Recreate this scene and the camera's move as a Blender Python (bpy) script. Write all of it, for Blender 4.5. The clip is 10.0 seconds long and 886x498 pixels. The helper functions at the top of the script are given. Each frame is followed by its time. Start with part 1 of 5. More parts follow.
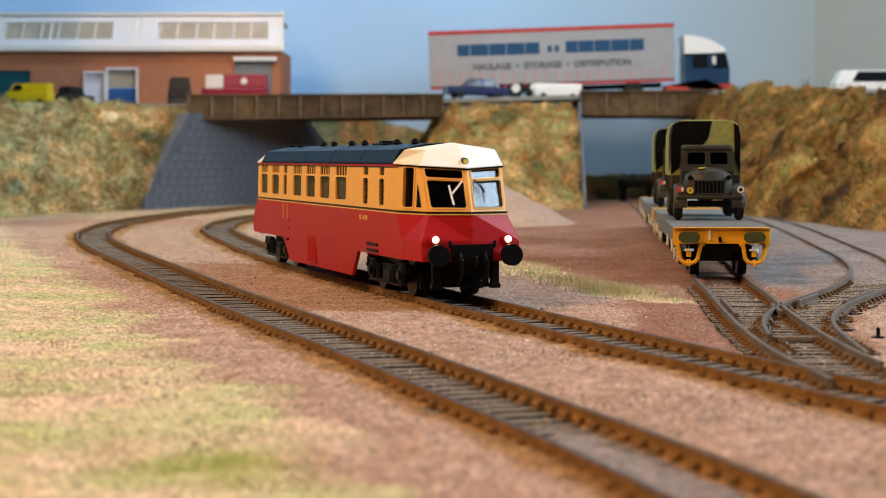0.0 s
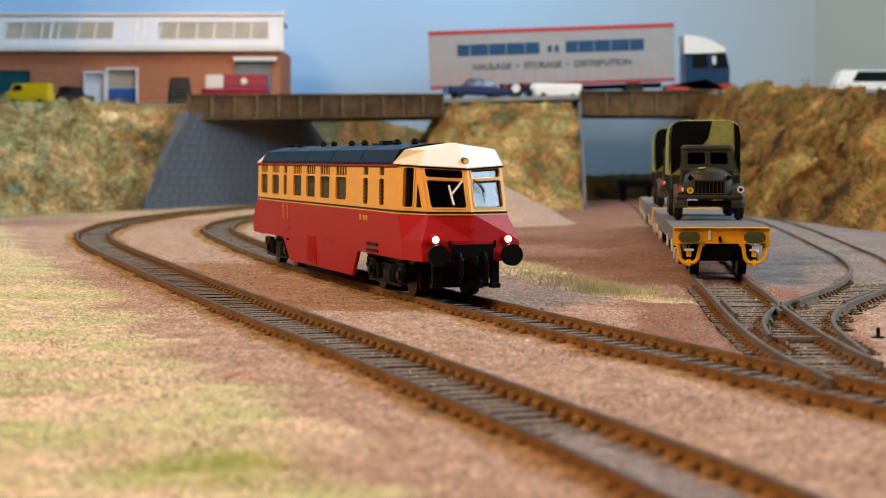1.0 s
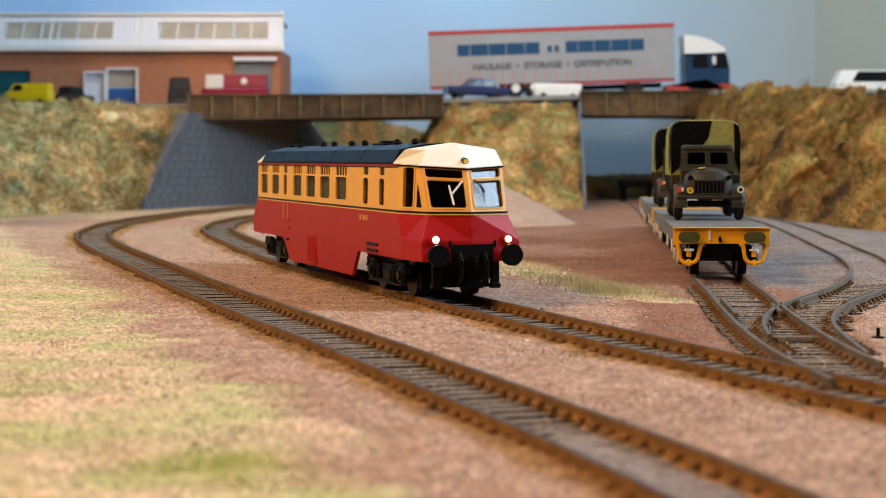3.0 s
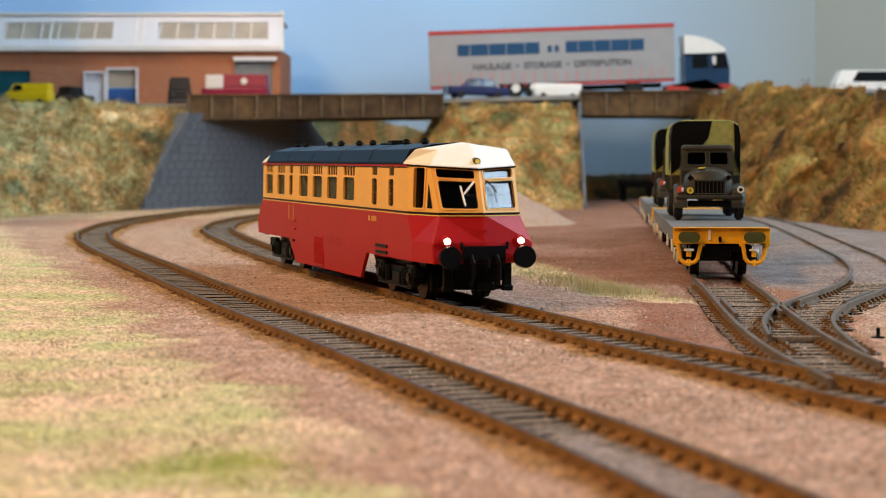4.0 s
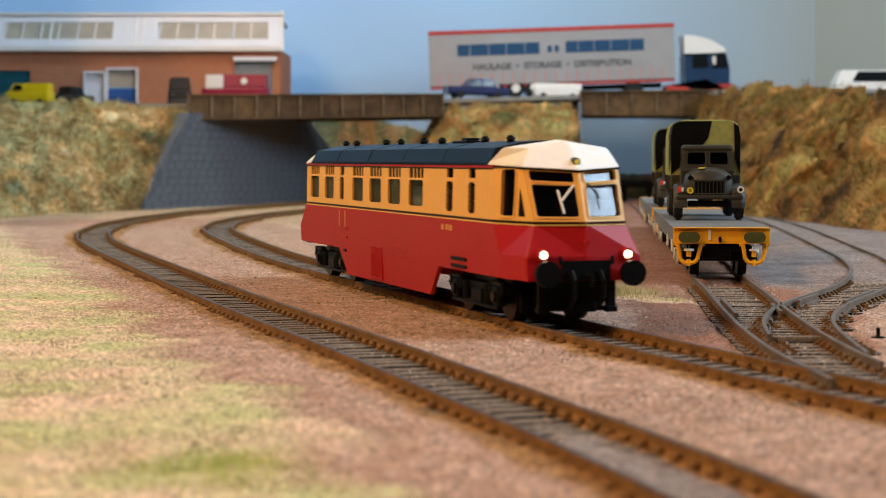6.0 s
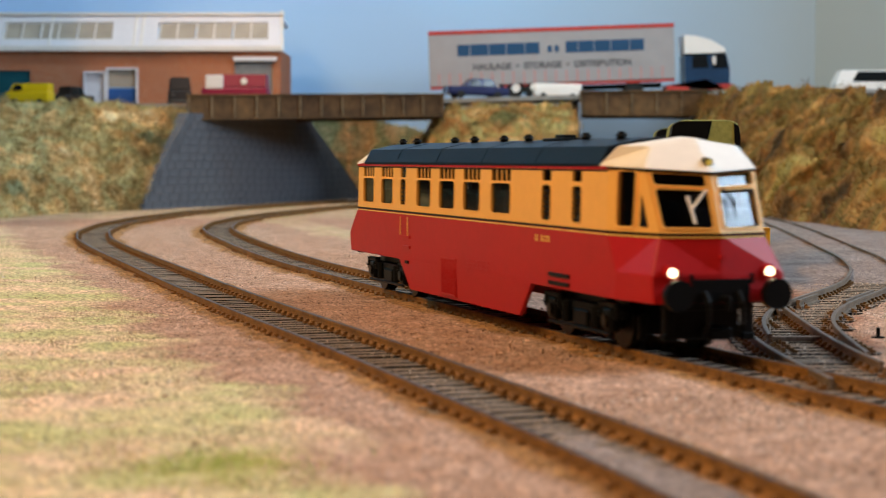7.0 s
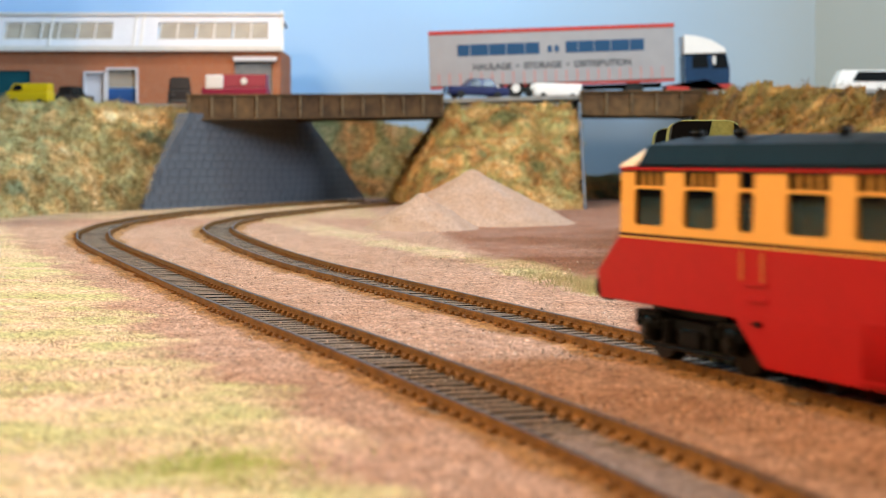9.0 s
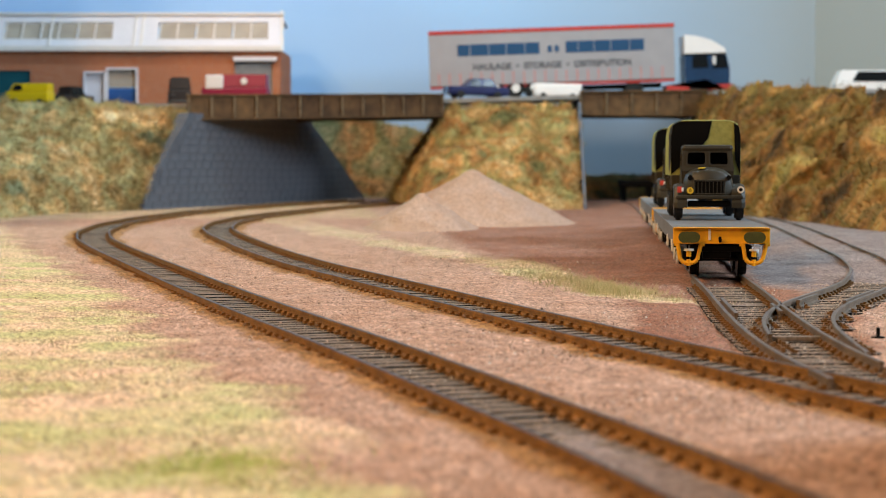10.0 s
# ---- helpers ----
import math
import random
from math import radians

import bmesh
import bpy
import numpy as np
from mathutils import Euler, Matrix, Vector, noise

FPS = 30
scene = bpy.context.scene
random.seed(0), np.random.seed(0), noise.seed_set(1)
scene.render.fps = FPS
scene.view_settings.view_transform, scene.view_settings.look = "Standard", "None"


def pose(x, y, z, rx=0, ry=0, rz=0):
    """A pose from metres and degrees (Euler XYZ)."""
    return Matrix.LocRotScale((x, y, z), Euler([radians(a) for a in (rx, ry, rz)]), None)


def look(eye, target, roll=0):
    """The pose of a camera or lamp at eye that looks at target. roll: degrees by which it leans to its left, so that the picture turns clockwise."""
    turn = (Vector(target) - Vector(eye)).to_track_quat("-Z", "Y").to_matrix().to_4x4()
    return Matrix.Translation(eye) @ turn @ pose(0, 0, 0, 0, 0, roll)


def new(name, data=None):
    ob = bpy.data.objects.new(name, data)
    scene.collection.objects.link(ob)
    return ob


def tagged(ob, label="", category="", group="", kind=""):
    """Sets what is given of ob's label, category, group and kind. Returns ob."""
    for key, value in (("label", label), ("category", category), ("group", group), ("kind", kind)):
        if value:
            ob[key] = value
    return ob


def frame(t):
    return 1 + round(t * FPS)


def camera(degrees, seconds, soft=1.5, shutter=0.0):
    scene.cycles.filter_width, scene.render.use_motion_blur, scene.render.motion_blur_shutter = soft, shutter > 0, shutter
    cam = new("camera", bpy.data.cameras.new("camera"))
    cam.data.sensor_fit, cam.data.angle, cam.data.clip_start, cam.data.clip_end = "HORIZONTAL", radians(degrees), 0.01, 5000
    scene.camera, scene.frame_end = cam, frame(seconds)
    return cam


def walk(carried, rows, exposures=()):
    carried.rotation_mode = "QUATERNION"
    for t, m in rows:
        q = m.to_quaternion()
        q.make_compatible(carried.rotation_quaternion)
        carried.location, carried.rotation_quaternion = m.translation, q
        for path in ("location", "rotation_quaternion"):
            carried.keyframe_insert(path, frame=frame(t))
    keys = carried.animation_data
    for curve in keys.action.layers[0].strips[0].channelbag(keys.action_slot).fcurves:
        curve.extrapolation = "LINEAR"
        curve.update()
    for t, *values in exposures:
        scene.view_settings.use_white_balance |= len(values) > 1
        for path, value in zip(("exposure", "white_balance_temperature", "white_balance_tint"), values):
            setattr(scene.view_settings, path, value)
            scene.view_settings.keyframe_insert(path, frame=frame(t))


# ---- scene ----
cam = camera(27.32, 10.0, soft=1.0, shutter=0.65)
cam.data.dof.use_dof = True
cam.data.dof.focus_distance = 0.605
cam.data.dof.aperture_fstop = 36.0
EYE = (0, 0, 0.04258)
AIM = (0, 1.0, 0.04258 - 0.04977)
walk(cam, [(0, look(EYE, AIM)), (10, look(EYE, AIM))],
     exposures=[(0, 0), (4.5, 0), (5.5, -0.07), (7, -0.1), (7.5, -0.06), (8, 0.1), (8.5, 0.3), (9, 0.38), (9.5, 0.3), (10, 0.13)])

# ---- light ----
world = bpy.data.worlds.new("world")
scene.world = world
world.use_nodes = True
wbg = world.node_tree.nodes["Background"]
wbg.inputs["Color"].default_value = (0.75, 0.85, 1.0, 1)
wbg.inputs["Strength"].default_value = 0.18


def area_lamp(name, eye, target, sx, sy, power, col):
    li = bpy.data.lights.new(name, "AREA")
    li.shape, li.size, li.size_y, li.energy, li.color = "RECTANGLE", sx, sy, power, col
    ob = new(name, li)
    ob.matrix_world = look(eye, target)
    return ob


area_lamp("ceiling_lamp_warm", (-0.75, 0.2, 0.95), (0.0, 0.75, 0), 0.1, 0.1, 8.4, (1.0, 0.60, 0.26))
area_lamp("ceiling_lamp_front", (-0.75, -0.3, 0.75), (-0.12, 0.32, 0.0), 0.25, 0.25, 7.7, (1.0, 0.66, 0.36))
area_lamp("ceiling_lamp_cool", (0.75, 0.75, 1.15), (0.0, 0.8, 0.0), 0.2, 0.2, 3.2, (0.82, 0.92, 1.0))
area_lamp("window_light", (1.15, 0.45, 0.70), (0.02, 0.56, 0.035), 0.7, 0.55, 24.0, (0.64, 0.82, 1.0))
# added fill to brighten the far end, with no source of its own
area_lamp("backdrop_fill", (0.0, 1.4, 1.1), (-0.05, 2.1, 0.2), 0.6, 0.12, 6.8, (0.68, 0.89, 1.0))
# added fill that warms the building and bridges, no real lamp
area_lamp("rear_fill_warm", (-0.6, 1.0, 1.0), (-0.1, 1.9, 0.1), 0.08, 0.08, 5.0, (1.0, 0.68, 0.38))
# added blue fill that tints the left bank, source not known
area_lamp("side_fill_blue", (-1.0, 1.1, 0.7), (-0.47, 1.65, 0.08), 0.12, 0.12, 7, (0.2, 0.75, 0.95))


# ---- materials ----
def mat(name, col, rough=0.6, metal=0.0, var=0.15, scale=300.0, bump=0.0, bscale=900.0, col2=None, mix=0.5, coat=0.0, emit=0.0, spec=0.3):
    m = bpy.data.materials.new(name)
    m.use_nodes = True
    nt = m.node_tree
    b = nt.nodes["Principled BSDF"]
    b.inputs["Roughness"].default_value = rough
    b.inputs["Metallic"].default_value = metal
    b.inputs["Coat Weight"].default_value = coat
    b.inputs["Specular IOR Level"].default_value = spec
    tc = nt.nodes.new("ShaderNodeTexCoord")
    n1 = nt.nodes.new("ShaderNodeTexNoise")
    n1.inputs["Scale"].default_value, n1.inputs["Detail"].default_value = scale, 6
    nt.links.new(tc.outputs["Object"], n1.inputs["Vector"])
    n2 = nt.nodes.new("ShaderNodeTexNoise")
    n2.inputs["Scale"].default_value, n2.inputs["Detail"].default_value = scale * 0.13, 4
    nt.links.new(tc.outputs["Object"], n2.inputs["Vector"])
    r1 = nt.nodes.new("ShaderNodeMapRange")
    r1.inputs["From Min"].default_value, r1.inputs["From Max"].default_value = 0.3, 0.7
    r1.inputs["To Min"].default_value, r1.inputs["To Max"].default_value = 1 - var, 1 + var
    nt.links.new(n1.outputs["Fac"], r1.inputs["Value"])
    mx = nt.nodes.new("ShaderNodeMix")
    mx.data_type = "RGBA"
    mx.inputs["A"].default_value = (*col, 1)
    mx.inputs["B"].default_value = (*(col2 or [c * (1 - var) for c in col]), 1)
    r2 = nt.nodes.new("ShaderNodeMapRange")
    r2.inputs["From Min"].default_value, r2.inputs["From Max"].default_value = mix - 0.12, mix + 0.12
    nt.links.new(n2.outputs["Fac"], r2.inputs["Value"])
    nt.links.new(r2.outputs["Result"], mx.inputs["Factor"])
    sc = nt.nodes.new("ShaderNodeVectorMath")
    sc.operation = "SCALE"
    nt.links.new(mx.outputs["Result"], sc.inputs[0])
    nt.links.new(r1.outputs["Result"], sc.inputs["Scale"])
    nt.links.new(sc.outputs["Vector"], b.inputs["Base Color"])
    if emit:
        b.inputs["Emission Color"].default_value = (*col, 1)
        b.inputs["Emission Strength"].default_value = emit
    if bump:
        n3 = nt.nodes.new("ShaderNodeTexNoise")
        n3.inputs["Scale"].default_value, n3.inputs["Detail"].default_value = bscale, 5
        nt.links.new(tc.outputs["Object"], n3.inputs["Vector"])
        bp = nt.nodes.new("ShaderNodeBump")
        bp.inputs["Strength"].default_value, bp.inputs["Distance"].default_value = 0.8, bump
        nt.links.new(n3.outputs["Fac"], bp.inputs["Height"])
        nt.links.new(bp.outputs["Normal"], b.inputs["Normal"])
    return m


M = {}
M["red"] = mat("crimson_paint", (0.40, 0.007, 0.009), 0.45, var=0.05, scale=500, bump=0.00002, spec=0.22)
M["cream"] = mat("cream_paint", (0.82, 0.42, 0.10), 0.45, var=0.03, scale=500, bump=0.00002, spec=0.22)
M["roof"] = mat("dark_grey_roof_paint", (0.006, 0.006, 0.007), 0.40, spec=0.08, var=0.15, bump=0.00003)
M["white"] = mat("white_roof_paint", (0.88, 0.82, 0.75), 0.45, var=0.03, bump=0.00002)
M["black"] = mat("black_plastic", (0.0025, 0.0025, 0.0025), 0.42, var=0.2, spec=0.12)
M["wheel"] = mat("dark_bronze_wheel", (0.007, 0.005, 0.003), 0.35, 0.25, var=0.3, spec=0.2)
M["glass"] = mat("smoked_window_glass", (0.01, 0.011, 0.012), 0.05, var=0.0)
M["inside"] = mat("brown_interior", (0.17, 0.14, 0.12), 0.7)
M["lamp"] = mat("glowing_headlamp", (1.0, 0.80, 0.48), 0.3, var=0, emit=5)
M["rail_side"] = mat("rusty_rail", (0.25, 0.115, 0.026), 0.75, 0.0, var=0.35, scale=900, bump=0.0002, col2=(0.17, 0.080, 0.022))
M["rail_grey"] = mat("grey_brown_rail", (0.17, 0.115, 0.075), 0.7, 0.0, var=0.35, scale=900, bump=0.0002, col2=(0.12, 0.085, 0.06))
M["rail_grey_top"] = mat("dusty_grey_rail_head", (0.16, 0.135, 0.12), 0.5, 0.2, var=0.3, scale=900)
M["rail_top"] = mat("worn_rail_head", (0.075, 0.056, 0.047), 0.5, 0.2, var=0.3, scale=900)
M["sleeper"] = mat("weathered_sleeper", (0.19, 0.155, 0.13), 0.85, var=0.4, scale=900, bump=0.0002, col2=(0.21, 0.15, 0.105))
# bare dark plastic sides; the shade in the gaps is put into this colour
M["sleeper_side"] = mat("gap_shade_sleeper_side", (0.022, 0.016, 0.012), 0.8, var=0.3, scale=900)
M["chair"] = mat("rusty_chair", (0.235, 0.112, 0.032), 0.8, var=0.4, scale=900)
M["yellow"] = mat("yellow_wagon_paint", (0.85, 0.40, 0.012), 0.5, var=0.08, bump=0.00003)
M["deck"] = mat("grey_deck_paint", (0.16, 0.15, 0.145), 0.6, var=0.2, scale=250, bump=0.00005)
M["olive"] = mat("olive_drab", (0.06, 0.065, 0.014), 0.65, var=0.2, bump=0.00004)
M["truck"] = mat("dark_olive_truck_paint", (0.036, 0.031, 0.020), 0.45, var=0.2, scale=120, bump=0.00003, col2=(0.022, 0.020, 0.014))
M["silver"] = mat("silver_metal", (0.7, 0.68, 0.64), 0.3, 0.8, var=0.1)
M["concrete"] = mat("grey_abutment_stone", (0.14, 0.145, 0.165), 0.85, var=0.25, scale=60, bump=0.0006, bscale=150)
M["girder"] = mat("brown_girder_paint", (0.125, 0.066, 0.024), 0.75, var=0.35, scale=120, bump=0.0002, col2=(0.07, 0.036, 0.014))
# weathered stiffeners, their pale highlights painted into the colour
M["girder_edge"] = mat("worn_highlit_girder_edge", (0.20, 0.14, 0.075), 0.7, var=0.4, scale=200, col2=(0.16, 0.10, 0.05))
M["panel"] = mat("white_cladding", (0.75, 0.72, 0.76), 0.5, var=0.04)
M["sky"] = mat("painted_sky", (0.35, 0.60, 0.98), 0.9, var=0.02, scale=6, col2=(0.43, 0.66, 0.97))
M["skyr"] = mat("painted_grey_sky", (0.40, 0.40, 0.38), 0.9, var=0.02, scale=6, col2=(0.42, 0.43, 0.415))
def fade_sky(m):
    """The painted sky goes from blue to soft grey along the board, the change of light put into its colour."""
    nt = m.node_tree
    sc = nt.nodes["Principled BSDF"].inputs["Base Color"].links[0].from_node
    src = sc.inputs[0].links[0].from_socket
    tc = nt.nodes.new("ShaderNodeTexCoord")
    sp = nt.nodes.new("ShaderNodeSeparateXYZ")
    nt.links.new(tc.outputs["Object"], sp.inputs["Vector"])
    mr = nt.nodes.new("ShaderNodeMapRange")
    mr.inputs["From Min"].default_value, mr.inputs["From Max"].default_value = -0.15, 0.42
    nt.links.new(sp.outputs["X"], mr.inputs["Value"])
    mx = nt.nodes.new("ShaderNodeMix")
    mx.data_type = "RGBA"
    mx.inputs["B"].default_value = (0.34, 0.37, 0.385, 1)
    nt.links.new(mr.outputs["Result"], mx.inputs["Factor"])
    nt.links.new(src, mx.inputs["A"])
    nt.links.new(mx.outputs["Result"], sc.inputs[0])


fade_sky(M["sky"])


# ---- mesh helpers (millimetres) ----
def part(name, bm, material, parent=None, label="", smooth=False):
    bm.transform(Matrix.Scale(0.001, 4))
    me = bpy.data.meshes.new(name)
    bmesh.ops.recalc_face_normals(bm, faces=bm.faces)
    bm.to_mesh(me)
    bm.free()
    for k in (material if isinstance(material, (list, tuple)) else [material]):
        me.materials.append(M[k] if isinstance(k, str) else k)
    if smooth:
        me.shade_smooth()
    ob = new(name, me)
    if parent is not None:
        ob.parent = parent
    if label:
        ob["label"] = label
    return ob


def empty(name, label, category, m=None, group="", kind=""):
    ob = new(name)
    ob.empty_display_size = 0.01
    if m is not None:
        ob.matrix_world = m
    return tagged(ob, label, category, group, kind)


def at(x, y, z, rx=0, ry=0, rz=0):
    return pose(x / 1000, y / 1000, z / 1000, rx, ry, rz)


def box(bm, cx, cy, cz, sx, sy, sz, bev=0.0, rz=0, mi=0, ry=0, rx=0):
    r = bmesh.ops.create_cube(bm, size=1)
    vs = r["verts"]
    bmesh.ops.transform(bm, matrix=Matrix.Translation((cx, cy, cz)) @ pose(0, 0, 0, rx, ry, rz) @ Matrix.Diagonal((sx, sy, sz, 1)), verts=vs)
    fs = {f for v in vs for f in v.link_faces}
    if bev:
        es = list({e for v in vs for e in v.link_edges})
        g = bmesh.ops.bevel(bm, geom=es, offset=bev, segments=2, affect="EDGES", profile=0.5)
        fs = {f for v in g["verts"] for f in v.link_faces} | {f for f in fs if f.is_valid}
    for f in fs:
        f.material_index = mi
    return bm


def rod(bm, p0, p1, r, seg=12, r2=None, mi=0):
    p0, p1 = Vector(p0), Vector(p1)
    d = p1 - p0
    q = d.to_track_quat("Z", "Y").to_matrix().to_4x4()
    g = bmesh.ops.create_cone(bm, cap_ends=True, segments=seg, radius1=r, radius2=r if r2 is None else r2, depth=d.length)
    bmesh.ops.transform(bm, matrix=Matrix.Translation((p0 + p1) / 2) @ q, verts=g["verts"])
    for f in {f for v in g["verts"] for f in v.link_faces}:
        f.material_index = mi
    return bm


def ball(bm, c, r, sx=1, sy=1, sz=1, sub=2):
    g = bmesh.ops.create_icosphere(bm, subdivisions=sub, radius=r)
    bmesh.ops.transform(bm, matrix=Matrix.Translation(c) @ Matrix.Diagonal((sx, sy, sz, 1)), verts=g["verts"])
    return bm


def plate(bm, pts, d, mi=0):
    """A solid from a planar outline, thickened along d."""
    d = Vector(d)
    a = [bm.verts.new(Vector(p)) for p in pts]
    b = [bm.verts.new(Vector(p) + d) for p in pts]
    fs = [bm.faces.new(a), bm.faces.new(b[::-1])]
    n = len(a)
    for i in range(n):
        fs.append(bm.faces.new((a[i], b[i], b[(i + 1) % n], a[(i + 1) % n])))
    for f in fs:
        f.material_index = mi
    return bm


def panel(bm, A, B, C, D, holes, depth, mi=0):
    """A wall from quad A(lower start) B(lower end) C(upper end) D(upper start), with holes (u0, u1, v0, v1) cut through and reveals of depth."""
    A, B, C, D = map(Vector, (A, B, C, D))
    nrm = (B - A).cross(D - A).normalized()
    us = sorted({0.0, 1.0, *[h[0] for h in holes], *[h[1] for h in holes]})
    vs = sorted({0.0, 1.0, *[h[2] for h in holes], *[h[3] for h in holes]})
    P = lambda u, v: A * (1 - u) * (1 - v) + B * u * (1 - v) + C * u * v + D * (1 - u) * v
    for i in range(len(us) - 1):
        for j in range(len(vs) - 1):
            u, v = (us[i] + us[i + 1]) / 2, (vs[j] + vs[j + 1]) / 2
            if any(h[0] < u < h[1] and h[2] < v < h[3] for h in holes):
                continue
            q = [P(us[i], vs[j]), P(us[i + 1], vs[j]), P(us[i + 1], vs[j + 1]), P(us[i], vs[j + 1])]
            bm.faces.new([bm.verts.new(p) for p in q]).material_index = mi
    for u0, u1, v0, v1 in holes:
        q = [P(u0, v0), P(u1, v0), P(u1, v1), P(u0, v1)]
        for k in range(4):
            a, b = q[k], q[(k + 1) % 4]
            bm.faces.new([bm.verts.new(p) for p in (a, b, b - nrm * depth, a - nrm * depth)]).material_index = mi
    return P, nrm


# ---- track lines: (distance, sideways) of each centre line ----
def line(rows, step=4.0, win=90):
    """A smooth line through rows of (distance, sideways), in even steps."""
    rows = sorted(rows)
    ys, xs = np.array([r[0] for r in rows], float), np.array([r[1] for r in rows], float)
    yy = np.arange(ys[0], ys[-1], 2.0)
    xx = np.interp(yy, ys, xs)
    n = win // 2
    k = np.hanning(n + 2)[1:-1]
    k /= k.sum()
    h = n // 2
    left = xx[0] + (xx[1] - xx[0]) * np.arange(-h, 0)
    right = xx[-1] + (xx[-1] - xx[-2]) * np.arange(1, n - h)
    xx = np.convolve(np.concatenate([left, xx, right]), k, "valid")
    p = np.stack([xx, yy[: len(xx)]], 1)
    s = np.concatenate([[0], np.cumsum(np.hypot(*np.diff(p, axis=0).T))])
    ss = np.arange(0, s[-1], step)
    return np.stack([np.interp(ss, s, p[:, 0]), np.interp(ss, s, p[:, 1])], 1)


ROW_A = [(180, 50.5), (220, 40), (253, 31.6), (281, 23.6), (311, 14.3), (345, 3.8), (383, -7.8), (425, -21), (471, -36.3), (522, -53), (579, -71), (642, -90.3), (712, -111),
         (790, -134.5), (876, -160), (971, -186), (1077, -207), (1195, -218), (1325, -217), (1469, -202), (1600, -178), (1750, -138), (1950, -75)]
ROW_B = [(30, 216), (90, 186.5), (150, 157), (220, 124), (281, 98.3), (350, 71.5), (427, 44.7), (504, 19.9), (582, -4.7), (660, -29.2), (738, -53.9), (813, -73.8), (882, -90.5), (957, -107), (1039, -125),
         (1127, -140), (1222, -147), (1326, -144), (1438, -128), (1560, -104), (1700, -68), (1900, -8), (2050, 45)]
ROW_C = [(1900, 192), (1700, 186), (1500, 170), (1224, 147), (1050, 133), (882, 119), (750, 108), (652, 99.3), (590, 95), (539, 90.5), (482, 86), (430, 83), (385, 82.5), (345, 85)]
ROW_D = [(1700, 232), (1450, 232), (1250, 226), (1131, 217), (1030, 207), (919, 195), (787, 181), (706, 168), (640, 151), (600, 137), (560, 119), (528, 106), (490, 95), (450, 89), (400, 84.5)]
LINE = {"a": line(ROW_A), "b": line(ROW_B), "c": line(ROW_C), "d": line(ROW_D)}


def offset(p, d):
    t = np.gradient(p, axis=0)
    t /= np.hypot(t[:, 0], t[:, 1])[:, None]
    return p + d * np.stack([t[:, 1], -t[:, 0]], 1), t


RAIL = [(-1.0, -2.6), (1.0, -2.6), (1.0, -2.1), (0.35, -1.8), (0.35, -0.95), (0.55, -0.75), (0.55, -0.1), (0.45, 0), (-0.45, 0), (-0.55, -0.1), (-0.55, -0.75), (-0.35, -0.95), (-0.35, -1.8), (-1.0, -2.1)]


def rail_mesh(p, d, parent, y0=-1e9, y1=1e9, name="rail", mats=("rail_grey", "rail_grey_top")):
    q, t = offset(p, d)
    keep = [i for i in range(len(q)) if y0 <= q[i][1] <= y1]
    bm = bmesh.new()
    prev = None
    for i in keep:
        side = (t[i][1], -t[i][0])
        ring = [bm.verts.new((q[i][0] + side[0] * a, q[i][1] + side[1] * a, z)) for a, z in RAIL]
        if prev:
            n = len(ring)
            for k in range(n):
                f = bm.faces.new((prev[k], prev[(k + 1) % n], ring[(k + 1) % n], ring[k]))
                f.material_index = 1 if k in (6, 7, 8) else 0
        else:
            bm.faces.new(ring)
        prev = ring
    bm.faces.new(prev[::-1])
    return part(name, bm, mats, parent)


def sleeper_mesh(length, chairs=(-9.0, 9.0)):
    bm = bmesh.new()
    box(bm, 0, 0, -3.3, length, 3.8, 1.6, 0.1)
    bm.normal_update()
    # tops take the weathered colour, other faces the one with gap shade
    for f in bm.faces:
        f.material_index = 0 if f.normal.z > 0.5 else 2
    for c in chairs:
        for o in (-1.55, 1.55):
            box(bm, c + o * 0.95, 0, -2.3, 1.5, 2.2, 0.8, 0.0, mi=1)
            box(bm, c + o * 0.70, 0, -1.8, 0.8, 1.3, 0.8, 0.0, mi=1)
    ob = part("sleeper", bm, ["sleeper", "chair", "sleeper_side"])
    return ob


def sleeper_data(length, chairs=(-9.0, 9.0)):
    ob = sleeper_mesh(length, chairs)
    me = ob.data
    bpy.data.objects.remove(ob)
    return me


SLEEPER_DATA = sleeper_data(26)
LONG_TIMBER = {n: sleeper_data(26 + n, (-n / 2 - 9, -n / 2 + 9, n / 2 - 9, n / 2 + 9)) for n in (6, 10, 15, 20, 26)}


def track(name, key, label, y0, y1, sl0, sl1, pitch=6.7, rails=((-9.0, -1e9, 1e9), (9.0, -1e9, 1e9))):
    tr = empty(name, label, "railway track", kind="structure")
    for d, a, b in rails:
        rail_mesh(LINE[key], d, tr, max(a, y0), min(b, y1), mats=("rail_side", "rail_top") if key in "ab" else ("rail_grey", "rail_grey_top"))
    p = LINE[key]
    t = offset(p, 0)[1]
    s = np.arange(len(p)) * 4.0
    rnd = random.Random(len(name))
    for q in np.arange(3, s[-1], pitch):
        x, y = np.interp(q, s, p[:, 0]), np.interp(q, s, p[:, 1])
        if sl0 < y < sl1:
            i = min(int(q / 4), len(t) - 1)
            # turnout timbers reach under the diverging rails too
            gap = float(np.interp(y, LINE["d"][:, 1], LINE["d"][:, 0])) - x if key == "c" and y < 556 else 0
            n = min(LONG_TIMBER, key=lambda k: abs(k - gap))
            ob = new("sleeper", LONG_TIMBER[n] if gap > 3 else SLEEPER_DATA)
            x += n / 2 if gap > 3 else 0
            ob.parent = tr
            ob.matrix_basis = at(x, y, rnd.uniform(-0.15, 0.1), 0, 0, math.degrees(math.atan2(t[i][1], t[i][0])) - 90 + rnd.uniform(-1.2, 1.2))
    return tr


